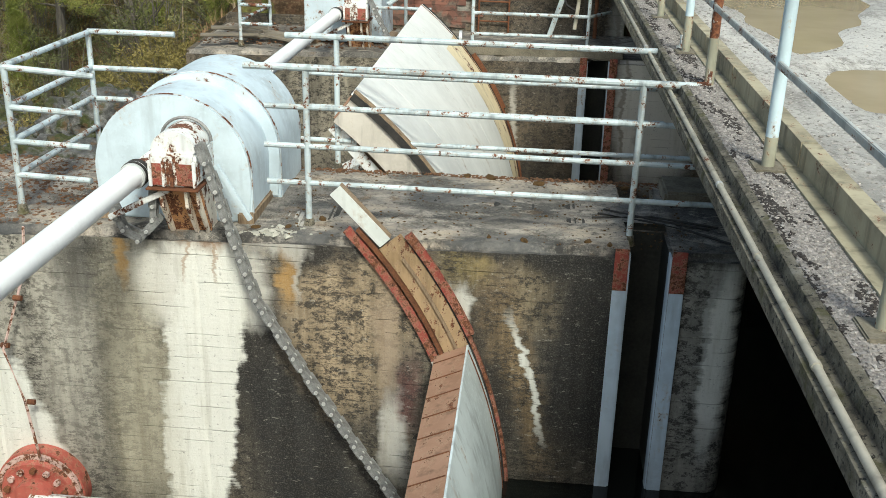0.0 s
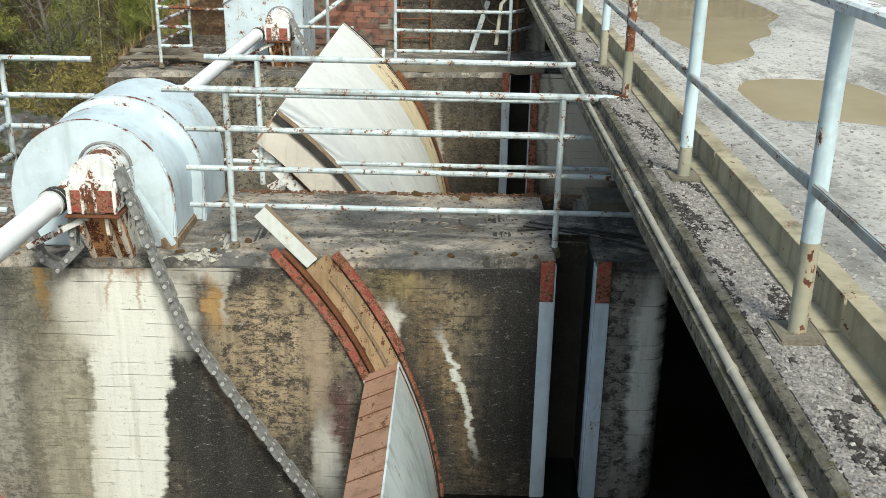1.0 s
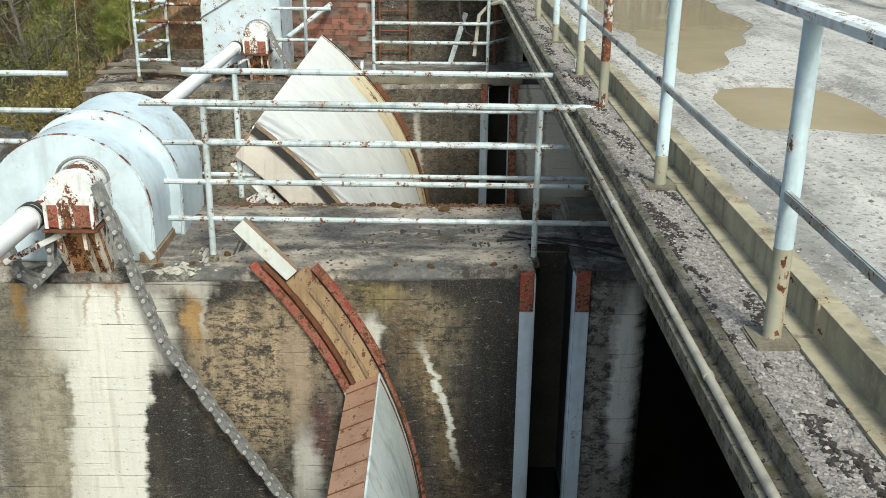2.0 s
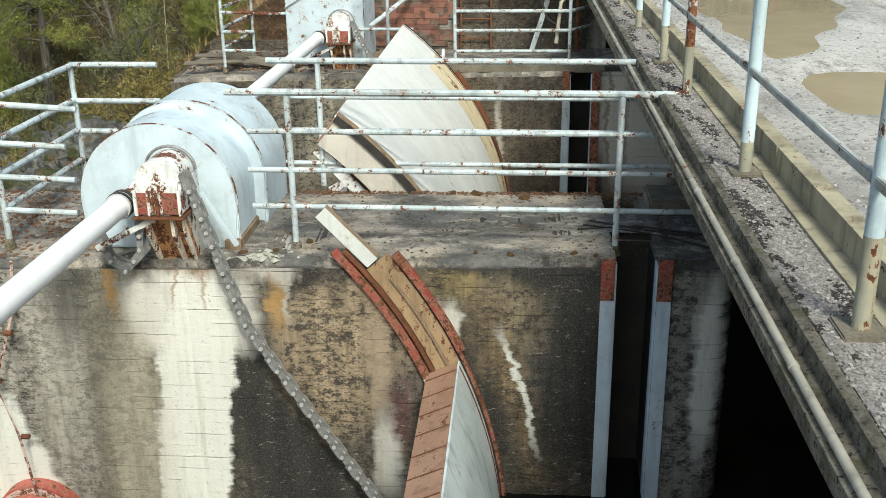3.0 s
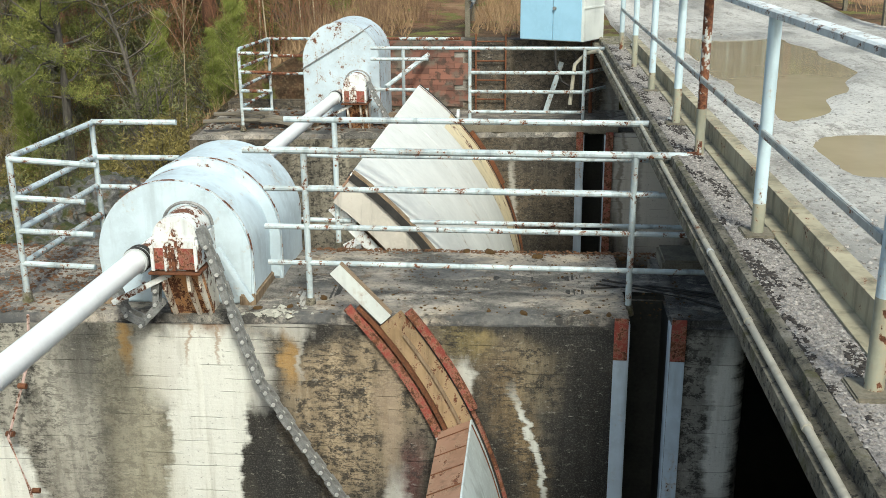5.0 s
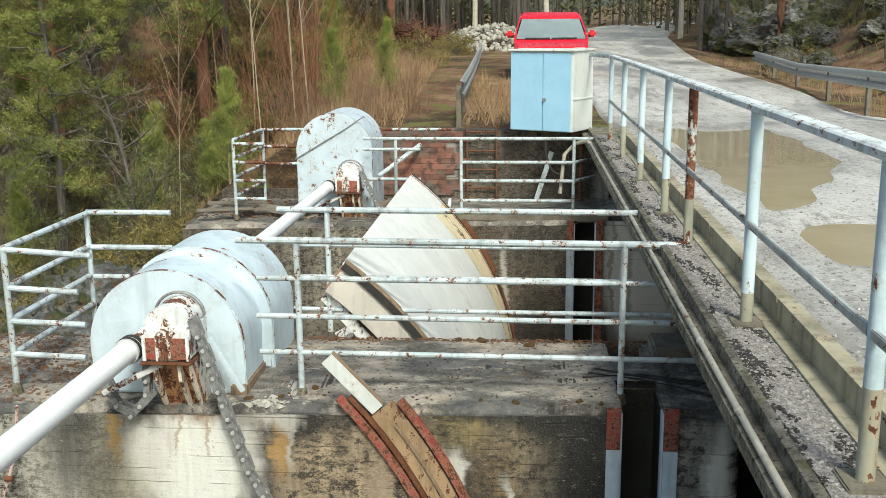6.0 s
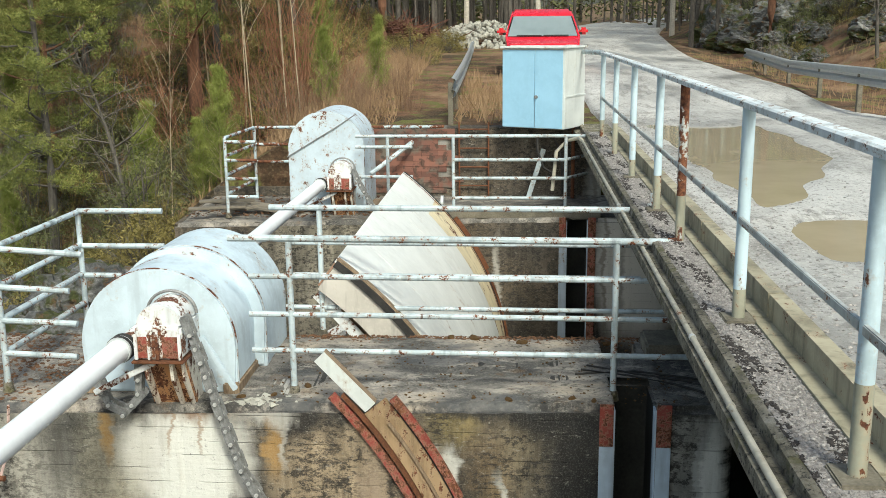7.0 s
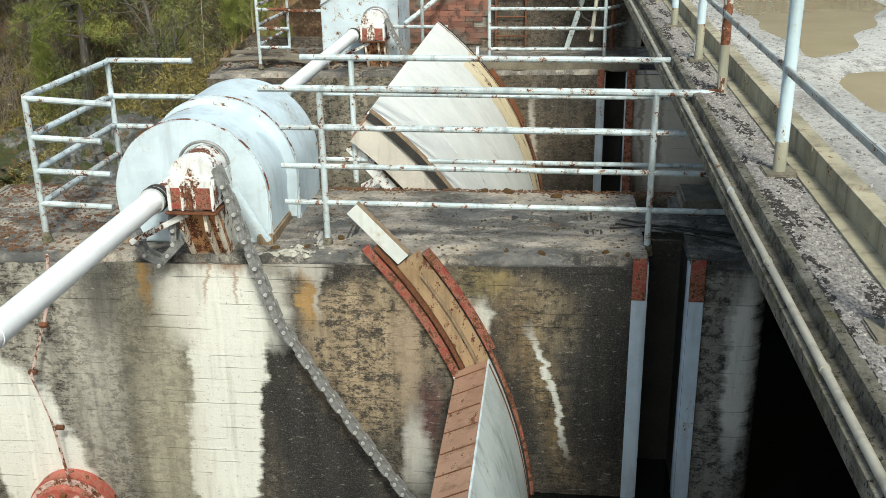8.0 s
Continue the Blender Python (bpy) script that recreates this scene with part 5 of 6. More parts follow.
def car():
    cx, y0, z0 = 0.62, 23.2, upland(23.6) - 0.02
    t = thing("car", (cx, y0 + 2, z0), "small red hatchback parked facing the bridge", "car")
    w = 0.86
    side_pts = [(0.0, 0.3), (0.0, 0.62), (0.1, 0.74), (0.9, 0.86), (1.5, 1.35), (1.95, 1.5), (3.2, 1.47), (3.75, 1.05), (3.85, 0.7), (3.8, 0.3)]
    bm = prism(bmesh.new(), [(y0 + p, z0 + q) for p, q in side_pts], cx - w, cx + w, "x")
    for v in bm.verts:
        h = v.co.z - z0
        if h > 0.9:
            v.co.x = cx + (v.co.x - cx) * (1 - 0.22 * (h - 0.9) / 0.6)
        if v.co.y < y0 + 0.2:
            v.co.x = cx + (v.co.x - cx) * 0.9
    bmesh.ops.bevel(bm, geom=bm.edges[:], offset=0.05, segments=3, affect="EDGES")
    body = part("body", bm, M["carred"], t, "glossy red body", True)
    bm = bmesh.new()
    q = [(-0.78, 0.93, 0.885), (0.78, 0.93, 0.885), (0.65, 1.47, 1.325), (-0.65, 1.47, 1.325)]
    bm.faces.new([bm.verts.new((cx + a * 1.05, y0 + b - 0.014, z0 + c + 0.008)) for a, b, c in q])
    bmesh.ops.solidify(bm, geom=bm.faces[:], thickness=-0.02)
    part("windscreen_seal", bm, M["cardark"], t, "black windscreen surround")
    bm = bmesh.new()
    bm.faces.new([bm.verts.new((cx + a, y0 + b - 0.02, z0 + c + 0.013)) for a, b, c in q])
    bmesh.ops.solidify(bm, geom=bm.faces[:], thickness=-0.02)
    part("windscreen", bm, M["carglass"], t, "windscreen with the sky's reflection painted in as a pale tone")
    for s in (-1, 1):
        m = part("mirror", box(bmesh.new(), cx + s * 0.93 - 0.1, cx + s * 0.93 + 0.1, y0 + 1.1, y0 + 1.22, z0 + 0.92, z0 + 1.08, 0.05), M["carred"], t, "", True)
        part("mirror_arm", box(bmesh.new(), cx + s * 0.84 - 0.06, cx + s * 0.84 + 0.06, y0 + 1.14, y0 + 1.2, z0 + 0.92, z0 + 0.98), M["cardark"], t)
        part("headlight", box(bmesh.new(), cx + s * 0.6 - 0.15, cx + s * 0.6 + 0.15, y0 - 0.02, y0 + 0.1, z0 + 0.58, z0 + 0.72, 0.03), M["lamp"], t, "", True)
        bm = bmesh.new()
        bm.faces.new([bm.verts.new((cx + s * (w - 0.02 - 0.3 * max(0, c - 1.0)) + s * 0.015, y0 + b, z0 + c)) for b, c in ((1.1, 1.02), (3.3, 1.05), (3.1, 1.4), (1.75, 1.4))])
        bmesh.ops.solidify(bm, geom=bm.faces[:], thickness=0.01)
        part("side_window", bm, M["carglass"], t)
        for yy in (0.75, 3.1):
            wh = part("wheel", tube(bmesh.new(), (cx + s * 0.68, y0 + yy, z0 + 0.3), (cx + s * 0.87, y0 + yy, z0 + 0.3), 0.3, 24), M["cardark"], t, "black tyre", True)
            part("rim", tube(bmesh.new(), (cx + s * 0.86, y0 + yy, z0 + 0.3), (cx + s * 0.88, y0 + yy, z0 + 0.3), 0.2, 20), M["zinc"], wh)
        part("wiper", box(bmesh.new(), cx + s * 0.3 - 0.28, cx + s * 0.3 + 0.28, y0 + 0.87, y0 + 0.89, z0 + 0.9, z0 + 0.925), M["cardark"], t)
    part("grille", box(bmesh.new(), cx - 0.4, cx + 0.4, y0 - 0.015, y0 + 0.05, z0 + 0.38, z0 + 0.54, 0.02), M["cardark"], t)
    part("bumper", box(bmesh.new(), cx - 0.76, cx + 0.76, y0 - 0.04, y0 + 0.12, z0 + 0.2, z0 + 0.36, 0.03), M["carred"], t, "", True)


car()


# ---- vegetation and rocks ----
def ring_tube(verts, faces, pts, radii, seg=6):
    """A tapered limb along points, added to vertex and face lists."""
    base = len(verts)
    pts = [Vector(p) for p in pts]
    for i, p in enumerate(pts):
        d = (pts[min(i + 1, len(pts) - 1)] - pts[max(i - 1, 0)]).normalized()
        q = d.to_track_quat("Z", "Y")
        for k in range(seg):
            verts.append(tuple(p + q @ Vector((radii[i] * math.cos(k * math.tau / seg), radii[i] * math.sin(k * math.tau / seg), 0))))
    for i in range(len(pts) - 1):
        for k in range(seg):
            a, b = base + i * seg + k, base + i * seg + (k + 1) % seg
            faces.append((a, b, b + seg, a + seg))
    faces.append(tuple(base + (len(pts) - 1) * seg + k for k in range(seg)))


def tuft(verts, faces, rnd, centre, size, count, width, up=0.2):
    """A clump of needles or leaves: narrow folded blades pointing outward from a centre."""
    for _ in range(count):
        d = Vector((rnd.gauss(0, 1), rnd.gauss(0, 1), rnd.gauss(up, 0.8))).normalized()
        s = Vector((rnd.gauss(0, 1), rnd.gauss(0, 1), rnd.gauss(0, 1))).cross(d).normalized() * width
        o = Vector(centre) + Vector((rnd.gauss(0, 0.5), rnd.gauss(0, 0.5), rnd.gauss(0, 0.36))) * size
        e = o + d * size * rnd.uniform(0.35, 0.65)
        b = len(verts)
        verts.extend((tuple(o + s), tuple(o - s), tuple(e)))
        faces.append((b, b + 1, b + 2))


def wander(rnd, start, direction, length, steps, bend, sag=0.0):
    pts = [Vector(start)]
    d = Vector(direction).normalized()
    for _ in range(steps):
        d = (d + Vector((rnd.gauss(0, bend), rnd.gauss(0, bend), rnd.gauss(0, bend) + sag))).normalized()
        pts.append(pts[-1] + d * (length / steps))
    return pts


def pine(seed, height, trunk_r, crown_from, spread, bark, leaf, label, clumps=14, blades=110, lean=0.0):
    """A pine at the origin: tapered trunk, limbs, needle clumps at the limb ends."""
    rnd = random.Random(seed)
    t = thing("pine_tree", (0, 0, 0), label, "tree")
    v, f, nv, nf, lv, lf = [], [], [], [], [], []
    pts = wander(rnd, (0, 0, -0.4), (lean, 0, 1), height + 0.4, 14, 0.025, 0.03)
    ring_tube(v, f, pts, [trunk_r * (1 - 0.85 * i / 14) for i in range(15)], 9)
    z = crown_from
    while z < height:
        k = z / height
        i = min(13, int(z / height * 14))
        p = pts[i].lerp(pts[i + 1], z / height * 14 - i)
        for _ in range(rnd.choice((2, 3, 3))):
            a = rnd.uniform(0, math.tau)
            ln = spread * (1.0 - 0.75 * max(0.0, (z - crown_from) / (height - crown_from))) * rnd.uniform(0.6, 1.15)
            limb = wander(rnd, p, (math.cos(a), math.sin(a), rnd.uniform(-0.1, 0.35)), ln, 5, 0.16, 0.03)
            ring_tube(lv, lf, limb, [trunk_r * 0.22 * (1 - 0.8 * j / 5) for j in range(6)], 5)
            for j in range(clumps):
                q = limb[rnd.randint(2, 5)] + Vector((rnd.gauss(0, 0.2), rnd.gauss(0, 0.2), rnd.gauss(0.06, 0.13))) * (0.5 + ln * 0.35)
                tuft(nv, nf, rnd, q, 0.15, blades, 0.0062, 0.7)
        z += rnd.uniform(0.22, 0.42)
    from_arrays("trunk", v, f, bark, t)
    tagged(from_arrays("limb_mass", lv, lf, bark, t), kind="stuff")
    from_arrays("crown", nv, nf, leaf, t)
    return t


def young_pine(seed, height, spread, leaf, label):
    rnd = random.Random(seed)
    t = thing("young_pine", (0, 0, 0), label, "tree")
    v, f, nv, nf = [], [], [], []
    pts = wander(rnd, (0, 0, -0.3), (0, 0, 1), height + 0.3, 8, 0.03, 0.05)
    ring_tube(v, f, pts, [0.04 * (1 - 0.9 * i / 8) for i in range(9)], 6)
    z = 0.15
    while z < height:
        p = pts[0].lerp(pts[-1], (z + 0.3) / (height + 0.3))
        for _ in range(5):
            a = rnd.uniform(0, math.tau)
            ln = max(0.1, spread * (1 - z / height) ** 0.8 * rnd.uniform(0.6, 1.1))
            limb = wander(rnd, p, (math.cos(a), math.sin(a), 0.7), ln, 4, 0.1, 0.1)
            ring_tube(v, f, limb, [0.012 * (1 - 0.8 * j / 4) for j in range(5)], 4)
            for q in limb[1:]:
                tuft(nv, nf, rnd, q, 0.13, 70, 0.0048, 1.5)
        z += 0.16
    from_arrays("trunk", v, f, M["palebark"], t)
    from_arrays("crown", nv, nf, leaf, t)
    return t


def bare_tree(seed, height, trunk_r, bark, twig, label, name="bare_tree", limbs=26, fan=0.7, low=0.25, twigs=9, fine=0.006, sway=0.05):
    """A leafless tree or bush: trunk, limbs and many fine twigs."""
    rnd = random.Random(seed)
    t = thing(name, (0, 0, 0), label, "tree")
    v, f, nv, nf, lv, lf = [], [], [], [], [], []
    pts = wander(rnd, (0, 0, -0.3), (rnd.gauss(0, sway), rnd.gauss(0, sway), 1), height + 0.3, 10, sway, 0.05)
    ring_tube(v, f, pts, [trunk_r * (1 - 0.88 * i / 10) for i in range(11)], 7)
    for _ in range(limbs):
        k = rnd.uniform(low, 0.95)
        p = pts[int(k * 10)].lerp(pts[min(10, int(k * 10) + 1)], k * 10 - int(k * 10))
        a = rnd.uniform(0, math.tau)
        ln = height * 0.36 * (1.15 - k) * rnd.uniform(0.6, 1.3)
        limb = wander(rnd, p, (math.cos(a) * fan, math.sin(a) * fan, rnd.uniform(0.35, 0.9)), ln, 5, 0.14, 0.04)
        ring_tube(lv, lf, limb, [max(fine, trunk_r * 0.3 * (1 - 0.8 * j / 5)) for j in range(6)], 4)
        for _ in range(twigs):
            q = limb[rnd.randint(1, 5)]
            tw = wander(rnd, q, (rnd.gauss(0, 0.6), rnd.gauss(0, 0.6), rnd.uniform(0.0, 0.9)), ln * rnd.uniform(0.25, 0.6), 3, 0.2, 0.02)
            ring_tube(nv, nf, tw, [fine, fine * 0.8, fine * 0.6, fine * 0.4], 3)
    from_arrays("trunk", v, f, bark, t)
    tagged(from_arrays("limb_mass", lv, lf, bark, t), kind="stuff")
    from_arrays("crown", nv, nf, twig, t)
    return t


def bush(seed, height, spread, stems, twig, label, fine=0.006, name="bare_bush"):
    """A leafless bush of many upright stems with side twigs."""
    rnd = random.Random(seed)
    t = thing(name, (0, 0, 0), label, "bush")
    v, f, nv, nf = [], [], [], []
    for _ in range(stems):
        a, r = rnd.uniform(0, math.tau), spread * rnd.random() ** 0.5
        h = height * rnd.uniform(0.55, 1.1)
        pts = wander(rnd, (0.4 * r * math.cos(a), 0.4 * r * math.sin(a), -0.15), (0.35 * r * math.cos(a), 0.35 * r * math.sin(a), 1), h, 5, 0.08, 0.02)
        ring_tube(v, f, pts, [fine * 1.5 * (1 - 0.7 * j / 5) for j in range(6)], 4)
        for _ in range(6):
            q = pts[rnd.randint(1, 5)]
            tw = wander(rnd, q, (rnd.gauss(0, 0.5), rnd.gauss(0, 0.5), 0.8), h * rnd.uniform(0.12, 0.3), 2, 0.2, 0.02)
            ring_tube(nv, nf, tw, [fine * 0.7, fine * 0.55, fine * 0.4], 3)
    tagged(from_arrays("stem_mass", v, f, twig, t), kind="stuff")
    tagged(from_arrays("twig_mass", nv, nf, twig, t), kind="stuff")
    return t


def leafy(seed, height, spread, leaf, label, clumps=80, blades=60, size=0.13, width=0.0075):
    """A low evergreen shrub of many small clumps with an uneven outline."""
    rnd = random.Random(seed)
    t = thing("low_shrub", (0, 0, 0), label, "shrub")
    v, f, nv, nf = [], [], [], []
    for _ in range(clumps):
        a, r = rnd.uniform(0, math.tau), spread * rnd.random() ** 0.6
        z = height * rnd.random() * (1.1 - 0.7 * (r / spread) ** 2)
        tip = (r * math.cos(a), r * math.sin(a), z)
        ring_tube(v, f, [(tip[0] * 0.2, tip[1] * 0.2, -0.15), (tip[0] * 0.7, tip[1] * 0.7, z * 0.6), tip], [0.01, 0.008, 0.004], 3)
        tuft(nv, nf, rnd, tip, size, blades, width, 0.3)
    tagged(from_arrays("stem_mass", v, f, M["greybark"], t), kind="stuff")
    from_arrays("crown", nv, nf, leaf, t)
    return t


def rock_mesh(seed, mat, sub=3):
    bm = bmesh.new()
    bmesh.ops.create_icosphere(bm, subdivisions=sub, radius=1.0)
    rnd = random.Random(seed)
    o = Vector((rnd.uniform(0, 50), rnd.uniform(0, 50), 0))
    for vtx in bm.verts:
        n = vtx.co.normalized()
        d = 1 + 0.35 * noise.noise(n * 1.3 + o) - 0.3 * abs(noise.noise(n * 2.6 + o)) - 0.16 * abs(noise.noise(n * 6 + o)) + 0.06 * noise.noise(n * 15 + o)
        vtx.co = n * d
        vtx.co.z = max(vtx.co.z, -0.55)
    me = bpy.data.meshes.new("rock")
    bm.to_mesh(me)
    bm.free()
    me.materials.append(mat)
    return me


def stand(src, places, group, seed):
    """Copies of a plant at plan places: x, y, scale."""
    rnd = random.Random(seed)
    tagged(src, group=group)
    for i, (x, y, s) in enumerate(places):
        m = Matrix.Translation((x, y, ground_z(x, y) - 0.03)) @ Matrix.Rotation(rnd.uniform(0, math.tau), 4, "Z") @ Matrix.Diagonal((s, s, s * rnd.uniform(0.92, 1.08), 1))
        if i == 0:
            src.matrix_basis = m
        else:
            c = copy_thing(src, m)
            c.matrix_basis = m


def scatter(seed, n, x0, x1, y0, y1, s0, s1, keep=None):
    rnd = random.Random(seed)
    out = []
    while len(out) < n:
        x, y = rnd.uniform(x0, x1), rnd.uniform(y0, y1)
        if keep is None or keep(x, y):
            out.append((x, y, rnd.uniform(s0, s1)))
    return out


def on_road(x, y):
    left = 1.3 - 0.033 * max(0, y - 16) + (0.0 if y < 30 else 0.0022 * (y - 30) ** 2)
    return left - 1.0 < x < left + 6.0


def off_track(x, y):
    road_left = 1.3 - 0.033 * max(0, y - 16) + (0.0 if y < 30 else 0.0022 * (y - 30) ** 2)
    return not (road_left - 3.2 < x < road_left + 6.6) and not (x > -5.2 and y < 17.0)


stand(pine(1, 13, 0.17, 3.2, 2.3, M["pinebark"], M["needle"], "tall pine with orange-brown bark and green crown"),
      [(-6.77, 22.0, 1.0), (-9.8, 21.5, 0.9), (-12.5, 26, 1.05), (-8.6, 30, 1.1), (-14.5, 34, 1.0), (-4.6, 36, 1.0), (-18, 30, 1.1), (-11, 40, 1.0), (9.5, 40, 1.0), (14, 46, 1.1), (17, 36, 1.0)], "pines on the slope", 1)
stand(pine(2, 9, 0.12, 2.9, 1.9, M["greybark"], M["needle"], "mid-sized pine with dark trunk and low branches", 13, 100, 0.05),
      [(-7.95, 17.2, 0.8), (-11.6, 19.5, 1.0), (-7.6, 26.5, 0.9), (-13.5, 22.5, 1.0), (-16, 26, 1.0), (-10.2, 25, 0.8), (-6.0, 29, 0.75), (-19, 36, 1.1), (12, 33, 0.8), (20, 42, 1.1)], "darker pines on the slope", 2)
stand(young_pine(3, 3.0, 0.95, M["needle_young"], "bright green young pine beside the platform"),
      [(-4.9, 17.4, 0.66), (-5.5, 18.3, 0.5), (-3.6, 20.5, 0.58), (-2.75, 20.8, 0.5), (-6.4, 17.6, 0.6), (-7.4, 20.3, 0.8), (-4.4, 24, 0.8), (-9.4, 19, 0.7), (-11, 22.8, 0.8)], "young pines", 3)
stand(bare_tree(4, 4.6, 0.06, M["greybark"], M["twig_grey"], "grey leafless tree on the slope"),
      [(-6.5, 17.4, 1.0), (-10.2, 20.2, 1.0), (10, 30, 1.0), (12.5, 36, 1.2)], "leafless trees", 4)
stand(bare_tree(5, 8.5, 0.017, M["palebark"], M["twig_red"], "slender pale birch with reddish twigs", "birch", 24, 0.28, 0.3, 9, 0.005, 0.015),
      [(-5.45, 21.2, 1.0), (-4.45, 20.6, 0.95), (-4.9, 22.5, 1.1), (-7.2, 24.5, 1.0), (-4.6, 18.5, 0.8), (-3.97, 19.6, 0.85), (-5.68, 17.0, 0.5)], "birches", 5)
stand(bare_tree(6, 16, 0.16, M["birchbark"], M["twig_grey"], "tall white birch at the forest edge", "birch", 20, 0.4, 0.45, 6, 0.012, 0.012),
      [(1.1, 52, 1.0), (-2.6, 55, 1.0), (8.5, 58, 1.0), (-9, 50, 1.0)], "birches", 6)
stand(bush(7, 3.4, 1.2, 28, M["twig_red"], "reddish leafless birch thicket", 0.007),
      [(-4.5, 21.6, 1.0), (-5.0, 20.2, 0.8), (-4.6, 23, 0.9), (-5.6, 23.4, 1.05), (-6.3, 20.8, 0.7), (-3.6, 20.9, 0.55), (-7.8, 23, 0.7), (-9.6, 23.6, 0.7)], "leafless thickets", 7)
stand(bush(8, 1.7, 1.0, 38, M["twig_brown"], "dry brown stems beside the wall", 0.006),
      [(-2.5, 17.9, 0.6), (-1.9, 18.6, 0.55), (-3.0, 18.9, 0.7), (-2.4, 21.0, 0.6), (-3.6, 18.2, 0.7), (-4.2, 19.4, 0.8)], "dry stems", 8)
stand(leafy(9, 0.9, 0.8, M["shrub"], "low olive-green shrub on the slope"),
      scatter(21, 60, -16, -5.0, 15.0, 30, 0.6, 1.4, off_track) + scatter(22, 26, -10, -2.2, 26, 46, 0.6, 1.2, off_track) + scatter(23, 20, 8.5, 20, 24, 44, 0.5, 1.0) + [(-5.4, 15.0, 0.9), (-5.9, 15.5, 0.8), (-6.7, 15.9, 0.9), (-5.6, 16.4, 0.7), (-7.4, 16.4, 0.9), (-6.6, 41, 1.4), (-7.5, 41.5, 1.3), (-5.8, 40.5, 1.1)], "low shrubs", 9)
stand(leafy(10, 1.5, 0.9, M["spruce"], "dark green juniper shrub on the slope", 110, 44),
      scatter(24, 40, -17, -5.6, 15.5, 34, 0.6, 1.3, off_track) + scatter(27, 24, 9.5, 24, 34, 50, 0.8, 1.6), "dark shrubs", 10)
stand(bush(11, 1.1, 1.0, 40, M["twig_grey"], "tangle of grey leafless twigs", 0.005),
      scatter(25, 26, -15, -6.2, 18.0, 30, 0.6, 1.3, off_track) + scatter(26, 20, 7.5, 16, 17, 40, 0.5, 1.0), "twig tangles", 11)


def rocks():
    for seed, mat, places, label in (
            (1, M["rock"], [(-5.6, 13.6, 0.9), (-6.9, 14.6, 0.8), (-8.4, 16.2, 1.1), (-10.6, 22.5, 0.9), (-7.9, 17.2, 0.6), (-9.6, 25, 0.8), (-6.0, 15.6, 0.5), (-12.4, 18.4, 1.2), (-5.3, 12.0, 1.0), (-11.6, 15.6, 1.0), (-11.74, 27.0, 0.75), (-8.2, 23.0, 0.5), (-13.6, 24, 0.8)], "grey lichen-covered boulder on the slope"),
            (2, M["rock"], [(x, y, r * 1.0) for x, y, r in scatter(61, 34, 8.6, 17, 29, 44, 0.4, 1.05)] + [(9.6, 44, 1.6), (10.8, 43.5, 1.9), (12, 42, 1.8), (13.5, 41, 1.6), (9.2, 46, 2.0), (11.5, 46, 2.2), (15, 39, 1.5)], "grey blasted rock beside the road")):
        me = rock_mesh(seed, mat, 5)
        rnd = random.Random(seed)
        for x, y, s in places:
            ob = new("boulder", me)
            ob.matrix_basis = Matrix.Translation((x, y, ground_z(x, y) + 0.1 * s)) @ Matrix.Rotation(rnd.uniform(0, 6), 4, "Z") @ Matrix.Diagonal((s, s * rnd.uniform(0.8, 1.3), s * rnd.uniform(0.6, 0.9), 1))
            tagged(ob, label, "rock", "boulders")


rocks()


def heap(name, label, mat, cx, cy, rx, ry, h, n, s0, s1, seed):
    """A loose heap of broken pieces as one body of stuff."""
    rnd = random.Random(seed)
    bm = bmesh.new()
    for _ in range(n):
        a, r = rnd.uniform(0, math.tau), rnd.random() ** 0.5
        x, y = cx + rx * r * math.cos(a), cy + ry * r * math.sin(a)
        s = rnd.uniform(s0, s1)
        z = ground_z(x, y) + h * (1 - r * r) * rnd.uniform(0.5, 1.0)
        m = Matrix.Translation((x, y, z)) @ Euler((rnd.uniform(0, 6), rnd.uniform(0, 6), rnd.uniform(0, 6))).to_matrix().to_4x4() @ Matrix.Diagonal((s, s * rnd.uniform(0.5, 1), s * rnd.uniform(0.4, 0.8), 1))
        bmesh.ops.create_icosphere(bm, subdivisions=1, radius=1.0, matrix=m)
    ob = finish(name, bm, mat)
    tagged(ob, label, "heap", kind="stuff")


heap("rubble_heap", "heap of pale broken stone beside the road", M["limestone"], -1.4, 44, 2.4, 5.0, 0.9, 900, 0.06, 0.19, 3)


def brush_pile():
    rnd = random.Random(5)
    v, f = [], []
    for _ in range(500):
        x, y = -4.6 + rnd.gauss(0, 1.2), 42 + rnd.gauss(0, 1.5)
        z = ground_z(x, y) + rnd.uniform(0, 0.8) * max(0, 1 - abs(x + 4.6) / 3)
        ring_tube(v, f, wander(rnd, (x, y, z), (rnd.gauss(0, 1), rnd.gauss(0, 1), rnd.gauss(0, 0.3)), rnd.uniform(0.6, 1.6), 3, 0.15), [0.03, 0.025, 0.02, 0.01], 3)
    ob = from_arrays("brush_pile", v, f, M["twig_dark"])
    tagged(ob, "pile of red-brown cut branches", "brush pile", kind="stuff")


brush_pile()


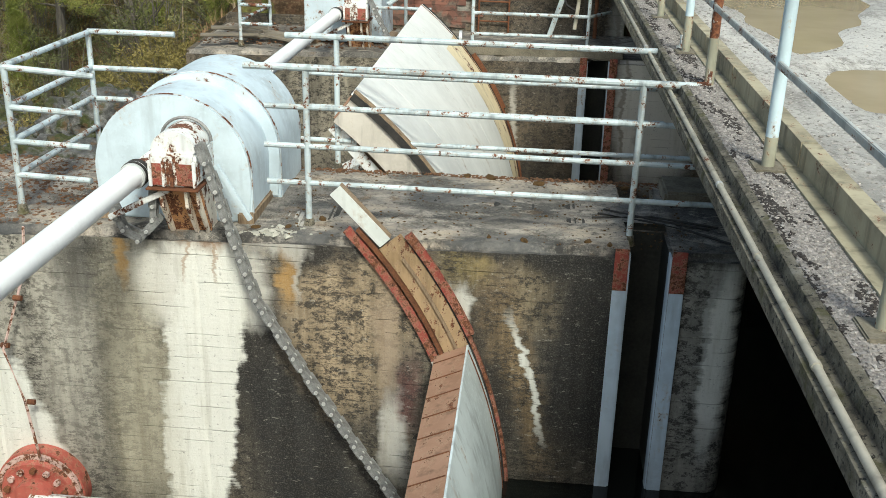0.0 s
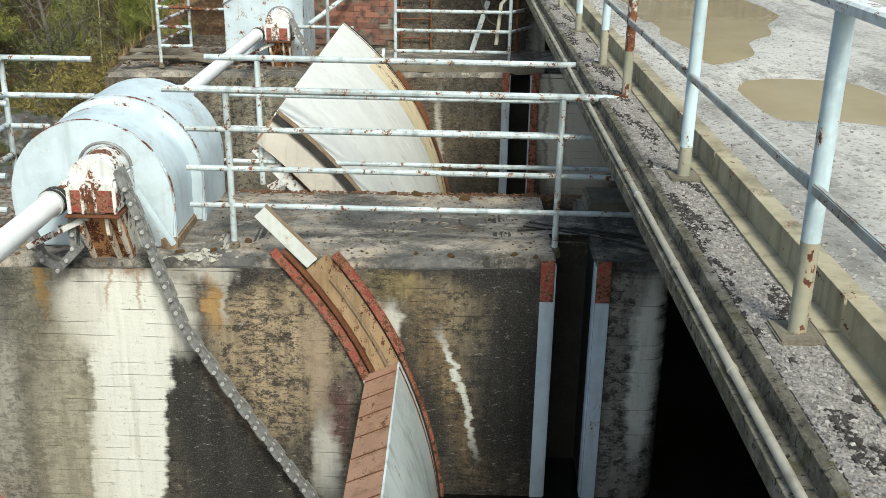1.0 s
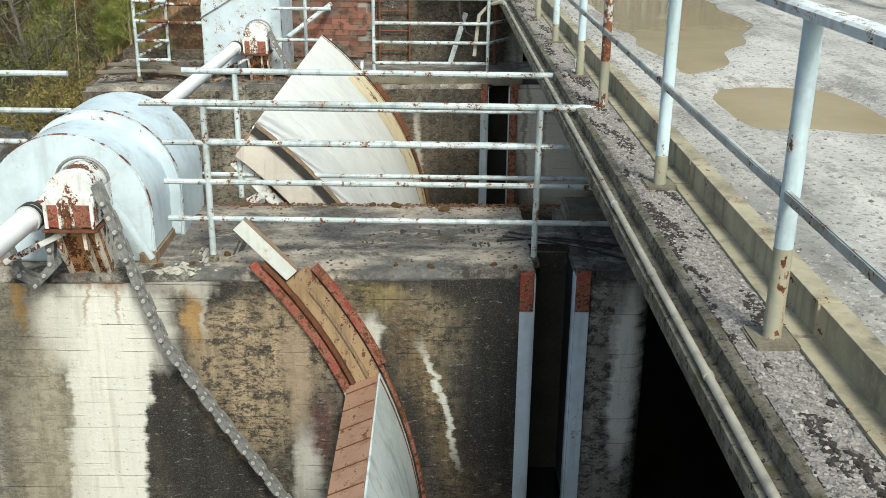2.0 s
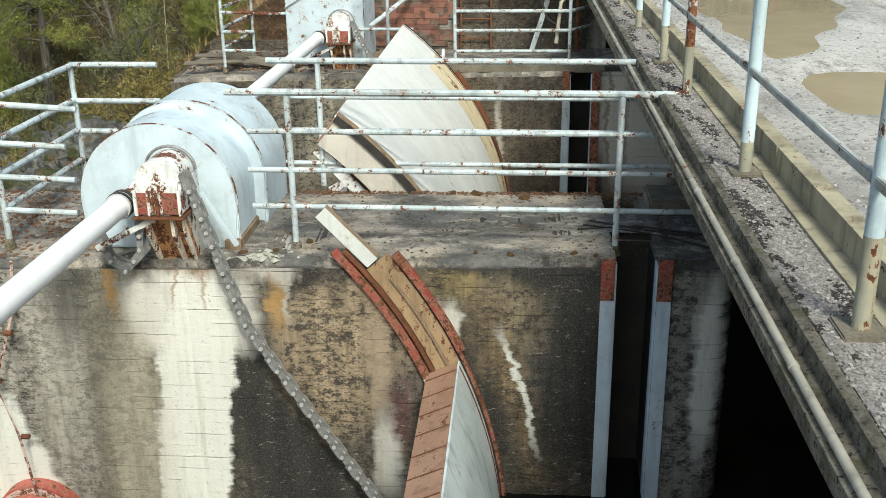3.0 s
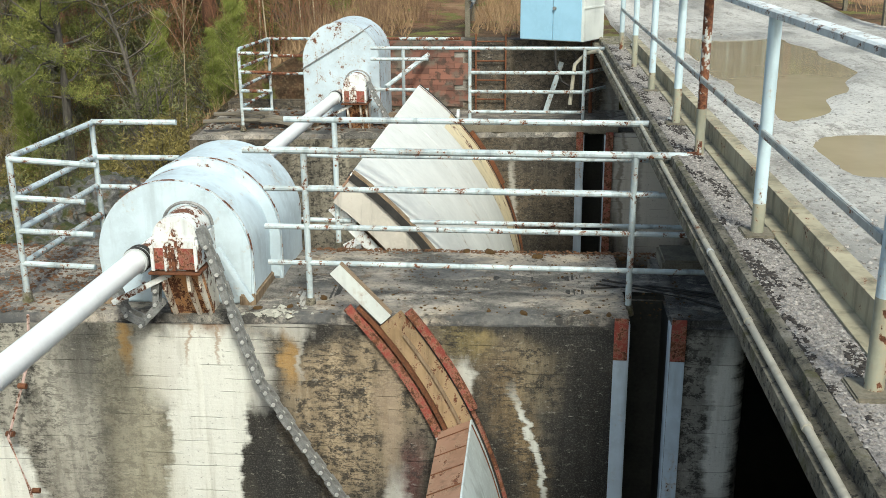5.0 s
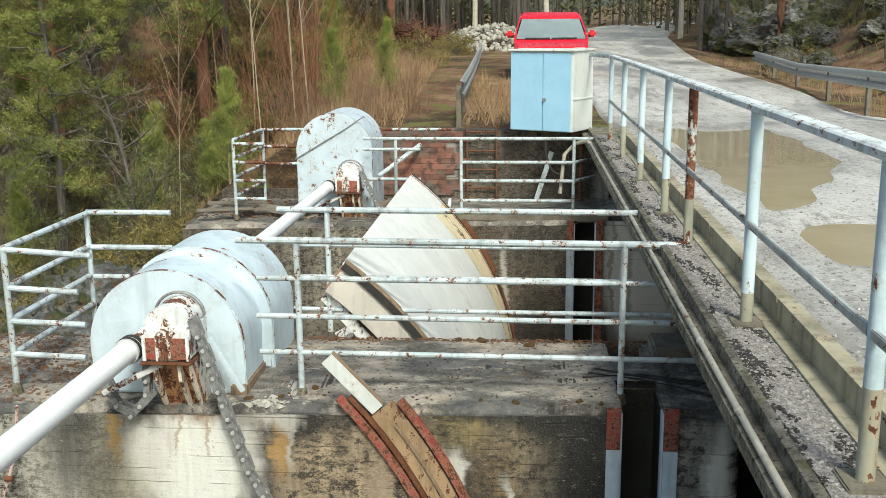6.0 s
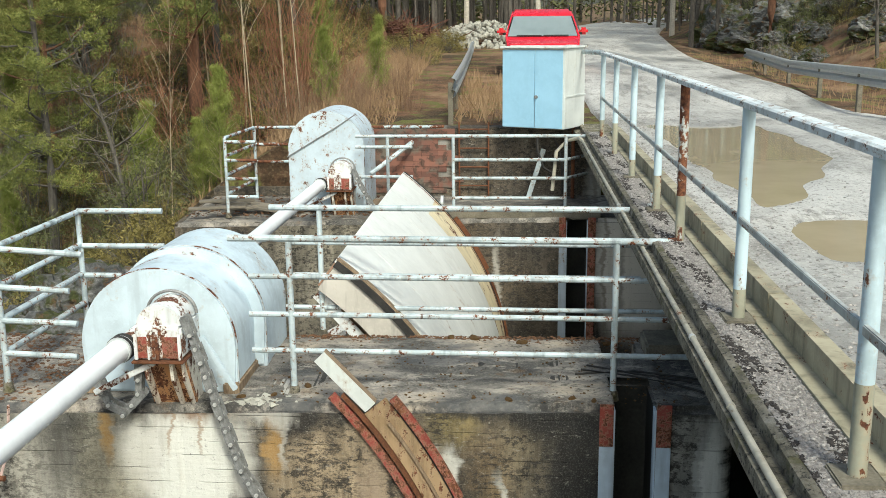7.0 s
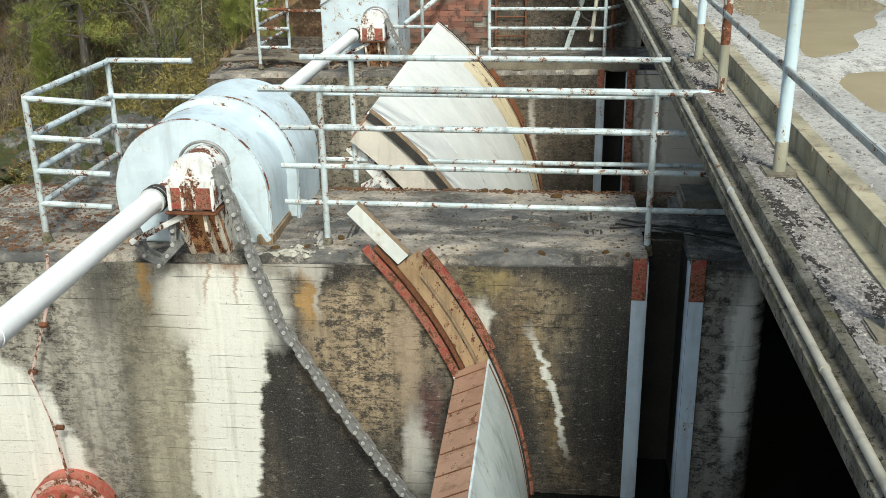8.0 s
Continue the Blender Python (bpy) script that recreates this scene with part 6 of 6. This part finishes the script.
def far_woods():
    """The dense wood behind: bare trunks, dead lower branches and dark crowns, as one body."""
    rnd = random.Random(11)
    v, f, nv, nf = [], [], [], []
    n = 0
    while n < 900:
        x, y = rnd.uniform(-60, 60), rnd.uniform(44, 110)
        if abs(x) > y * 0.55 + 6 or (y < 85 and on_road(x, y)) or (-9 < x < 1 and y < 52):
            continue
        h = rnd.uniform(13, 20)
        z = ground_z(x, y)
        r = rnd.uniform(0.06, 0.17)
        pts = wander(rnd, (x, y, z - 0.4), (rnd.gauss(0, 0.02), rnd.gauss(0, 0.02), 1), h, 5, 0.02)
        ring_tube(v, f, pts, [r * (1 - 0.15 * j) for j in range(6)], 6)
        for _ in range(9):
            p = pts[0].lerp(pts[-1], rnd.uniform(0.12, 0.5))
            a = rnd.uniform(0, math.tau)
            ring_tube(v, f, wander(rnd, p, (math.cos(a), math.sin(a), -0.1), rnd.uniform(0.5, 1.6), 2, 0.1), [0.02, 0.014, 0.006], 3)
        for _ in range(16):
            p = pts[0].lerp(pts[-1], rnd.uniform(0.35 if y < 75 else 0.05, 1.0)) + Vector((rnd.gauss(0, 0.8), rnd.gauss(0, 0.8), 0))
            tuft(nv, nf, rnd, p, 1.2, 7, 0.11, -0.1)
        n += 1
    t = thing("far_woods", (0, 60, 0), "dense grey-trunked pine wood in the distance", "woods", kind="stuff")
    from_arrays("trunks", v, f, M["greybark"], t)
    from_arrays("crowns", nv, nf, M["spruce"], t)


far_woods()


def undergrowth():
    """Dry grass, moss tufts and seedlings over the bank, as one body."""
    rnd = random.Random(17)
    v, f = [], []
    for _ in range(9000):
        x, y = rnd.uniform(-14, 0.2), rnd.uniform(16.8, 34)
        if not off_track(x, y) and not (-1.0 < x < 0.1 and y < 22):
            continue
        z = ground_z(x, y)
        h = rnd.uniform(0.1, 0.4) * (1.3 if x > -4 else 0.8)
        for _ in range(3):
            d = Vector((rnd.gauss(0, 0.4), rnd.gauss(0, 0.4), 1)) * h
            b = len(v)
            v.extend(((x - 0.008, y, z - 0.02), (x + 0.008, y, z - 0.02), (x + d.x, y + d.y, z + d.z)))
            f.append((b, b + 1, b + 2))
    ob = from_arrays("dry_grass", v, f, M["straw"])
    tagged(ob, "tufts of dry yellow grass over the bank", "grass", kind="stuff")
    v, f = [], []
    for _ in range(2600):
        x, y = rnd.uniform(6.4, 13), rnd.uniform(14, 40)
        z = ground_z(x, y)
        d = Vector((rnd.gauss(0, 0.3), rnd.gauss(0, 0.3), 1)) * rnd.uniform(0.08, 0.32)
        b = len(v)
        v.extend(((x - 0.005, y, z - 0.02), (x + 0.005, y, z - 0.02), (x + d.x, y + d.y, z + d.z)))
        f.append((b, b + 1, b + 2))
    ob = from_arrays("dry_grass", v, f, M["straw"])
    tagged(ob, "dry yellow grass along the road verge", "grass", kind="stuff")


undergrowth()


# ---- small things on the concrete ----
def grit(name, label, mat, n, region, s0, s1, zfun, seed, flat=0.6):
    rnd = random.Random(seed)
    v, f = [], []
    base = [Vector(p) for p in ((1, 0, 0), (-1, 0, 0), (0, 1, 0), (0, -1, 0), (0, 0, 1), (0, 0, -1))]
    tri = [(0, 2, 4), (2, 1, 4), (1, 3, 4), (3, 0, 4), (2, 0, 5), (1, 2, 5), (3, 1, 5), (0, 3, 5)]
    for _ in range(n):
        x, y = region(rnd)
        s = s0 + (s1 - s0) * rnd.random() ** 3
        q = Euler((rnd.uniform(0, 6), rnd.uniform(0, 6), rnd.uniform(0, 6))).to_matrix()
        b = len(v)
        for p in base:
            c = q @ p * s * rnd.uniform(0.7, 1.2)
            v.append((x + c.x, y + c.y, zfun(x, y) + c.z * flat))
        f.extend(tuple(b + i for i in t) for t in tri)
    ob = from_arrays(name, v, f, mat)
    tagged(ob, label, "debris", kind="stuff")


def pier_z(x, y):
    return -0.012 - pier_dip(x, y, FRONT, BACK)


grit("gravel", "loose gravel on the bridge edge", M["gravel"], 15000, lambda r: (1.03 + 0.22 * r.random(), r.uniform(2.0, 15)), 0.004, 0.015, lambda x, y: 1.1, 31)
grit("gravel", "loose stones on the road", M["gravel"], 6000, lambda r: (1.44 + 1.6 * r.random() ** 2, r.uniform(2.0, 18)), 0.005, 0.02, lambda x, y: road_top(x, y), 32)
def clustered(r):
    while True:
        x, y = 1.035 + 0.2 * r.random(), 2.0 + 13 * r.random()
        if noise.noise(Vector((x * 9, y * 2.2, 3))) + 0.5 * noise.noise(Vector((x * 30, y * 9, 8))) > 0.12 + 0.2 * r.random():
            return x, y


grit("dirt", "clods of wet black dirt along the bridge edge", M["darkdirt"], 9000, clustered, 0.003, 0.018, lambda x, y: 1.1, 37, 0.5)
grit("debris", "crumbs of moss and broken concrete on the pier", M["moss"], 1100, lambda r: (r.uniform(-1.8, 1.2), 7.55 + 1.5 * r.random()), 0.003, 0.016, pier_z, 33)
grit("rubble", "broken concrete crumbs at the worn pier edge", M["limestone"], 260, lambda r: (r.gauss(-1.82, 0.13), 7.56 + 0.16 * r.random()), 0.006, 0.05, lambda x, y: pier_z(x, y) - 0.012, 38)
grit("leaf_litter", "brown leaf litter along the pier edge", M["litter"], 1500, lambda r: (r.uniform(-2.0, 1.2), 9.08 - abs(r.gauss(0, 0.07))), 0.005, 0.022, pier_z, 34, 0.5)
grit("leaf_litter", "brown leaves and bark on the pier end", M["litter"], 2600, lambda r: (-4.65 + 1.6 * r.random() ** 1.3, r.uniform(7.58, 9.05)), 0.006, 0.03, pier_z, 35, 0.5)
grit("leaf_litter", "leaves and bark on the far platform", M["litter"], 900, lambda r: (r.uniform(-4.6, -2.0), r.uniform(14.5, 16.3)), 0.008, 0.04, lambda x, y: -0.02, 36, 0.5)


def moss_clumps():
    rnd = random.Random(41)
    me = rock_mesh(9, M["moss"], 2)
    for x, y, s in ((0.0, 7.62, 0.05), (-0.25, 7.66, 0.035), (0.45, 7.64, 0.05), (-1.5, 7.9, 0.05), (-1.95, 7.68, 0.05), (-1.72, 7.72, 0.04), (0.1, 8.9, 0.07), (-0.3, 9.0, 0.08), (-0.5, 9.02, 0.06), (0.8, 8.9, 0.05), (0.6, 7.6, 0.04), (-1.9, 8.7, 0.06)):
        ob = new("moss_clump", me)
        ob.matrix_basis = Matrix.Translation((x, y, pier_z(x, y))) @ Matrix.Rotation(rnd.uniform(0, 6), 4, "Z") @ Matrix.Diagonal((s * 0.8, s * 0.55, s * 0.5, 1))
        tagged(ob, "dark brown moss clump on the concrete", "moss", "moss clumps")


moss_clumps()

# bricks of the retaining wall, last
BRICK = bpy.data.meshes.new("brick")
bm = box(bmesh.new(), -0.1292, 0.1292, -0.02, 0.02, -0.0411, 0.0411, 0.003)
bm.to_mesh(BRICK)
bm.free()
BRICK.materials.append(M["brick"])
rnd = random.Random(51)
for row in range(12):
    for col in range(7):
        x = -2.2 + col * 0.26 + (0.13 if row % 2 else 0)
        if x < -0.95 + 0.12 * math.sin(row * 1.3) and rnd.random() > 0.06:
            ob = new("brick", BRICK)
            ob.parent = ret
            ob.matrix_basis = pose(x, 16.352 - rnd.uniform(0, 0.006), 0.06 + row * 0.083, 0, rnd.uniform(-1, 1), 0)
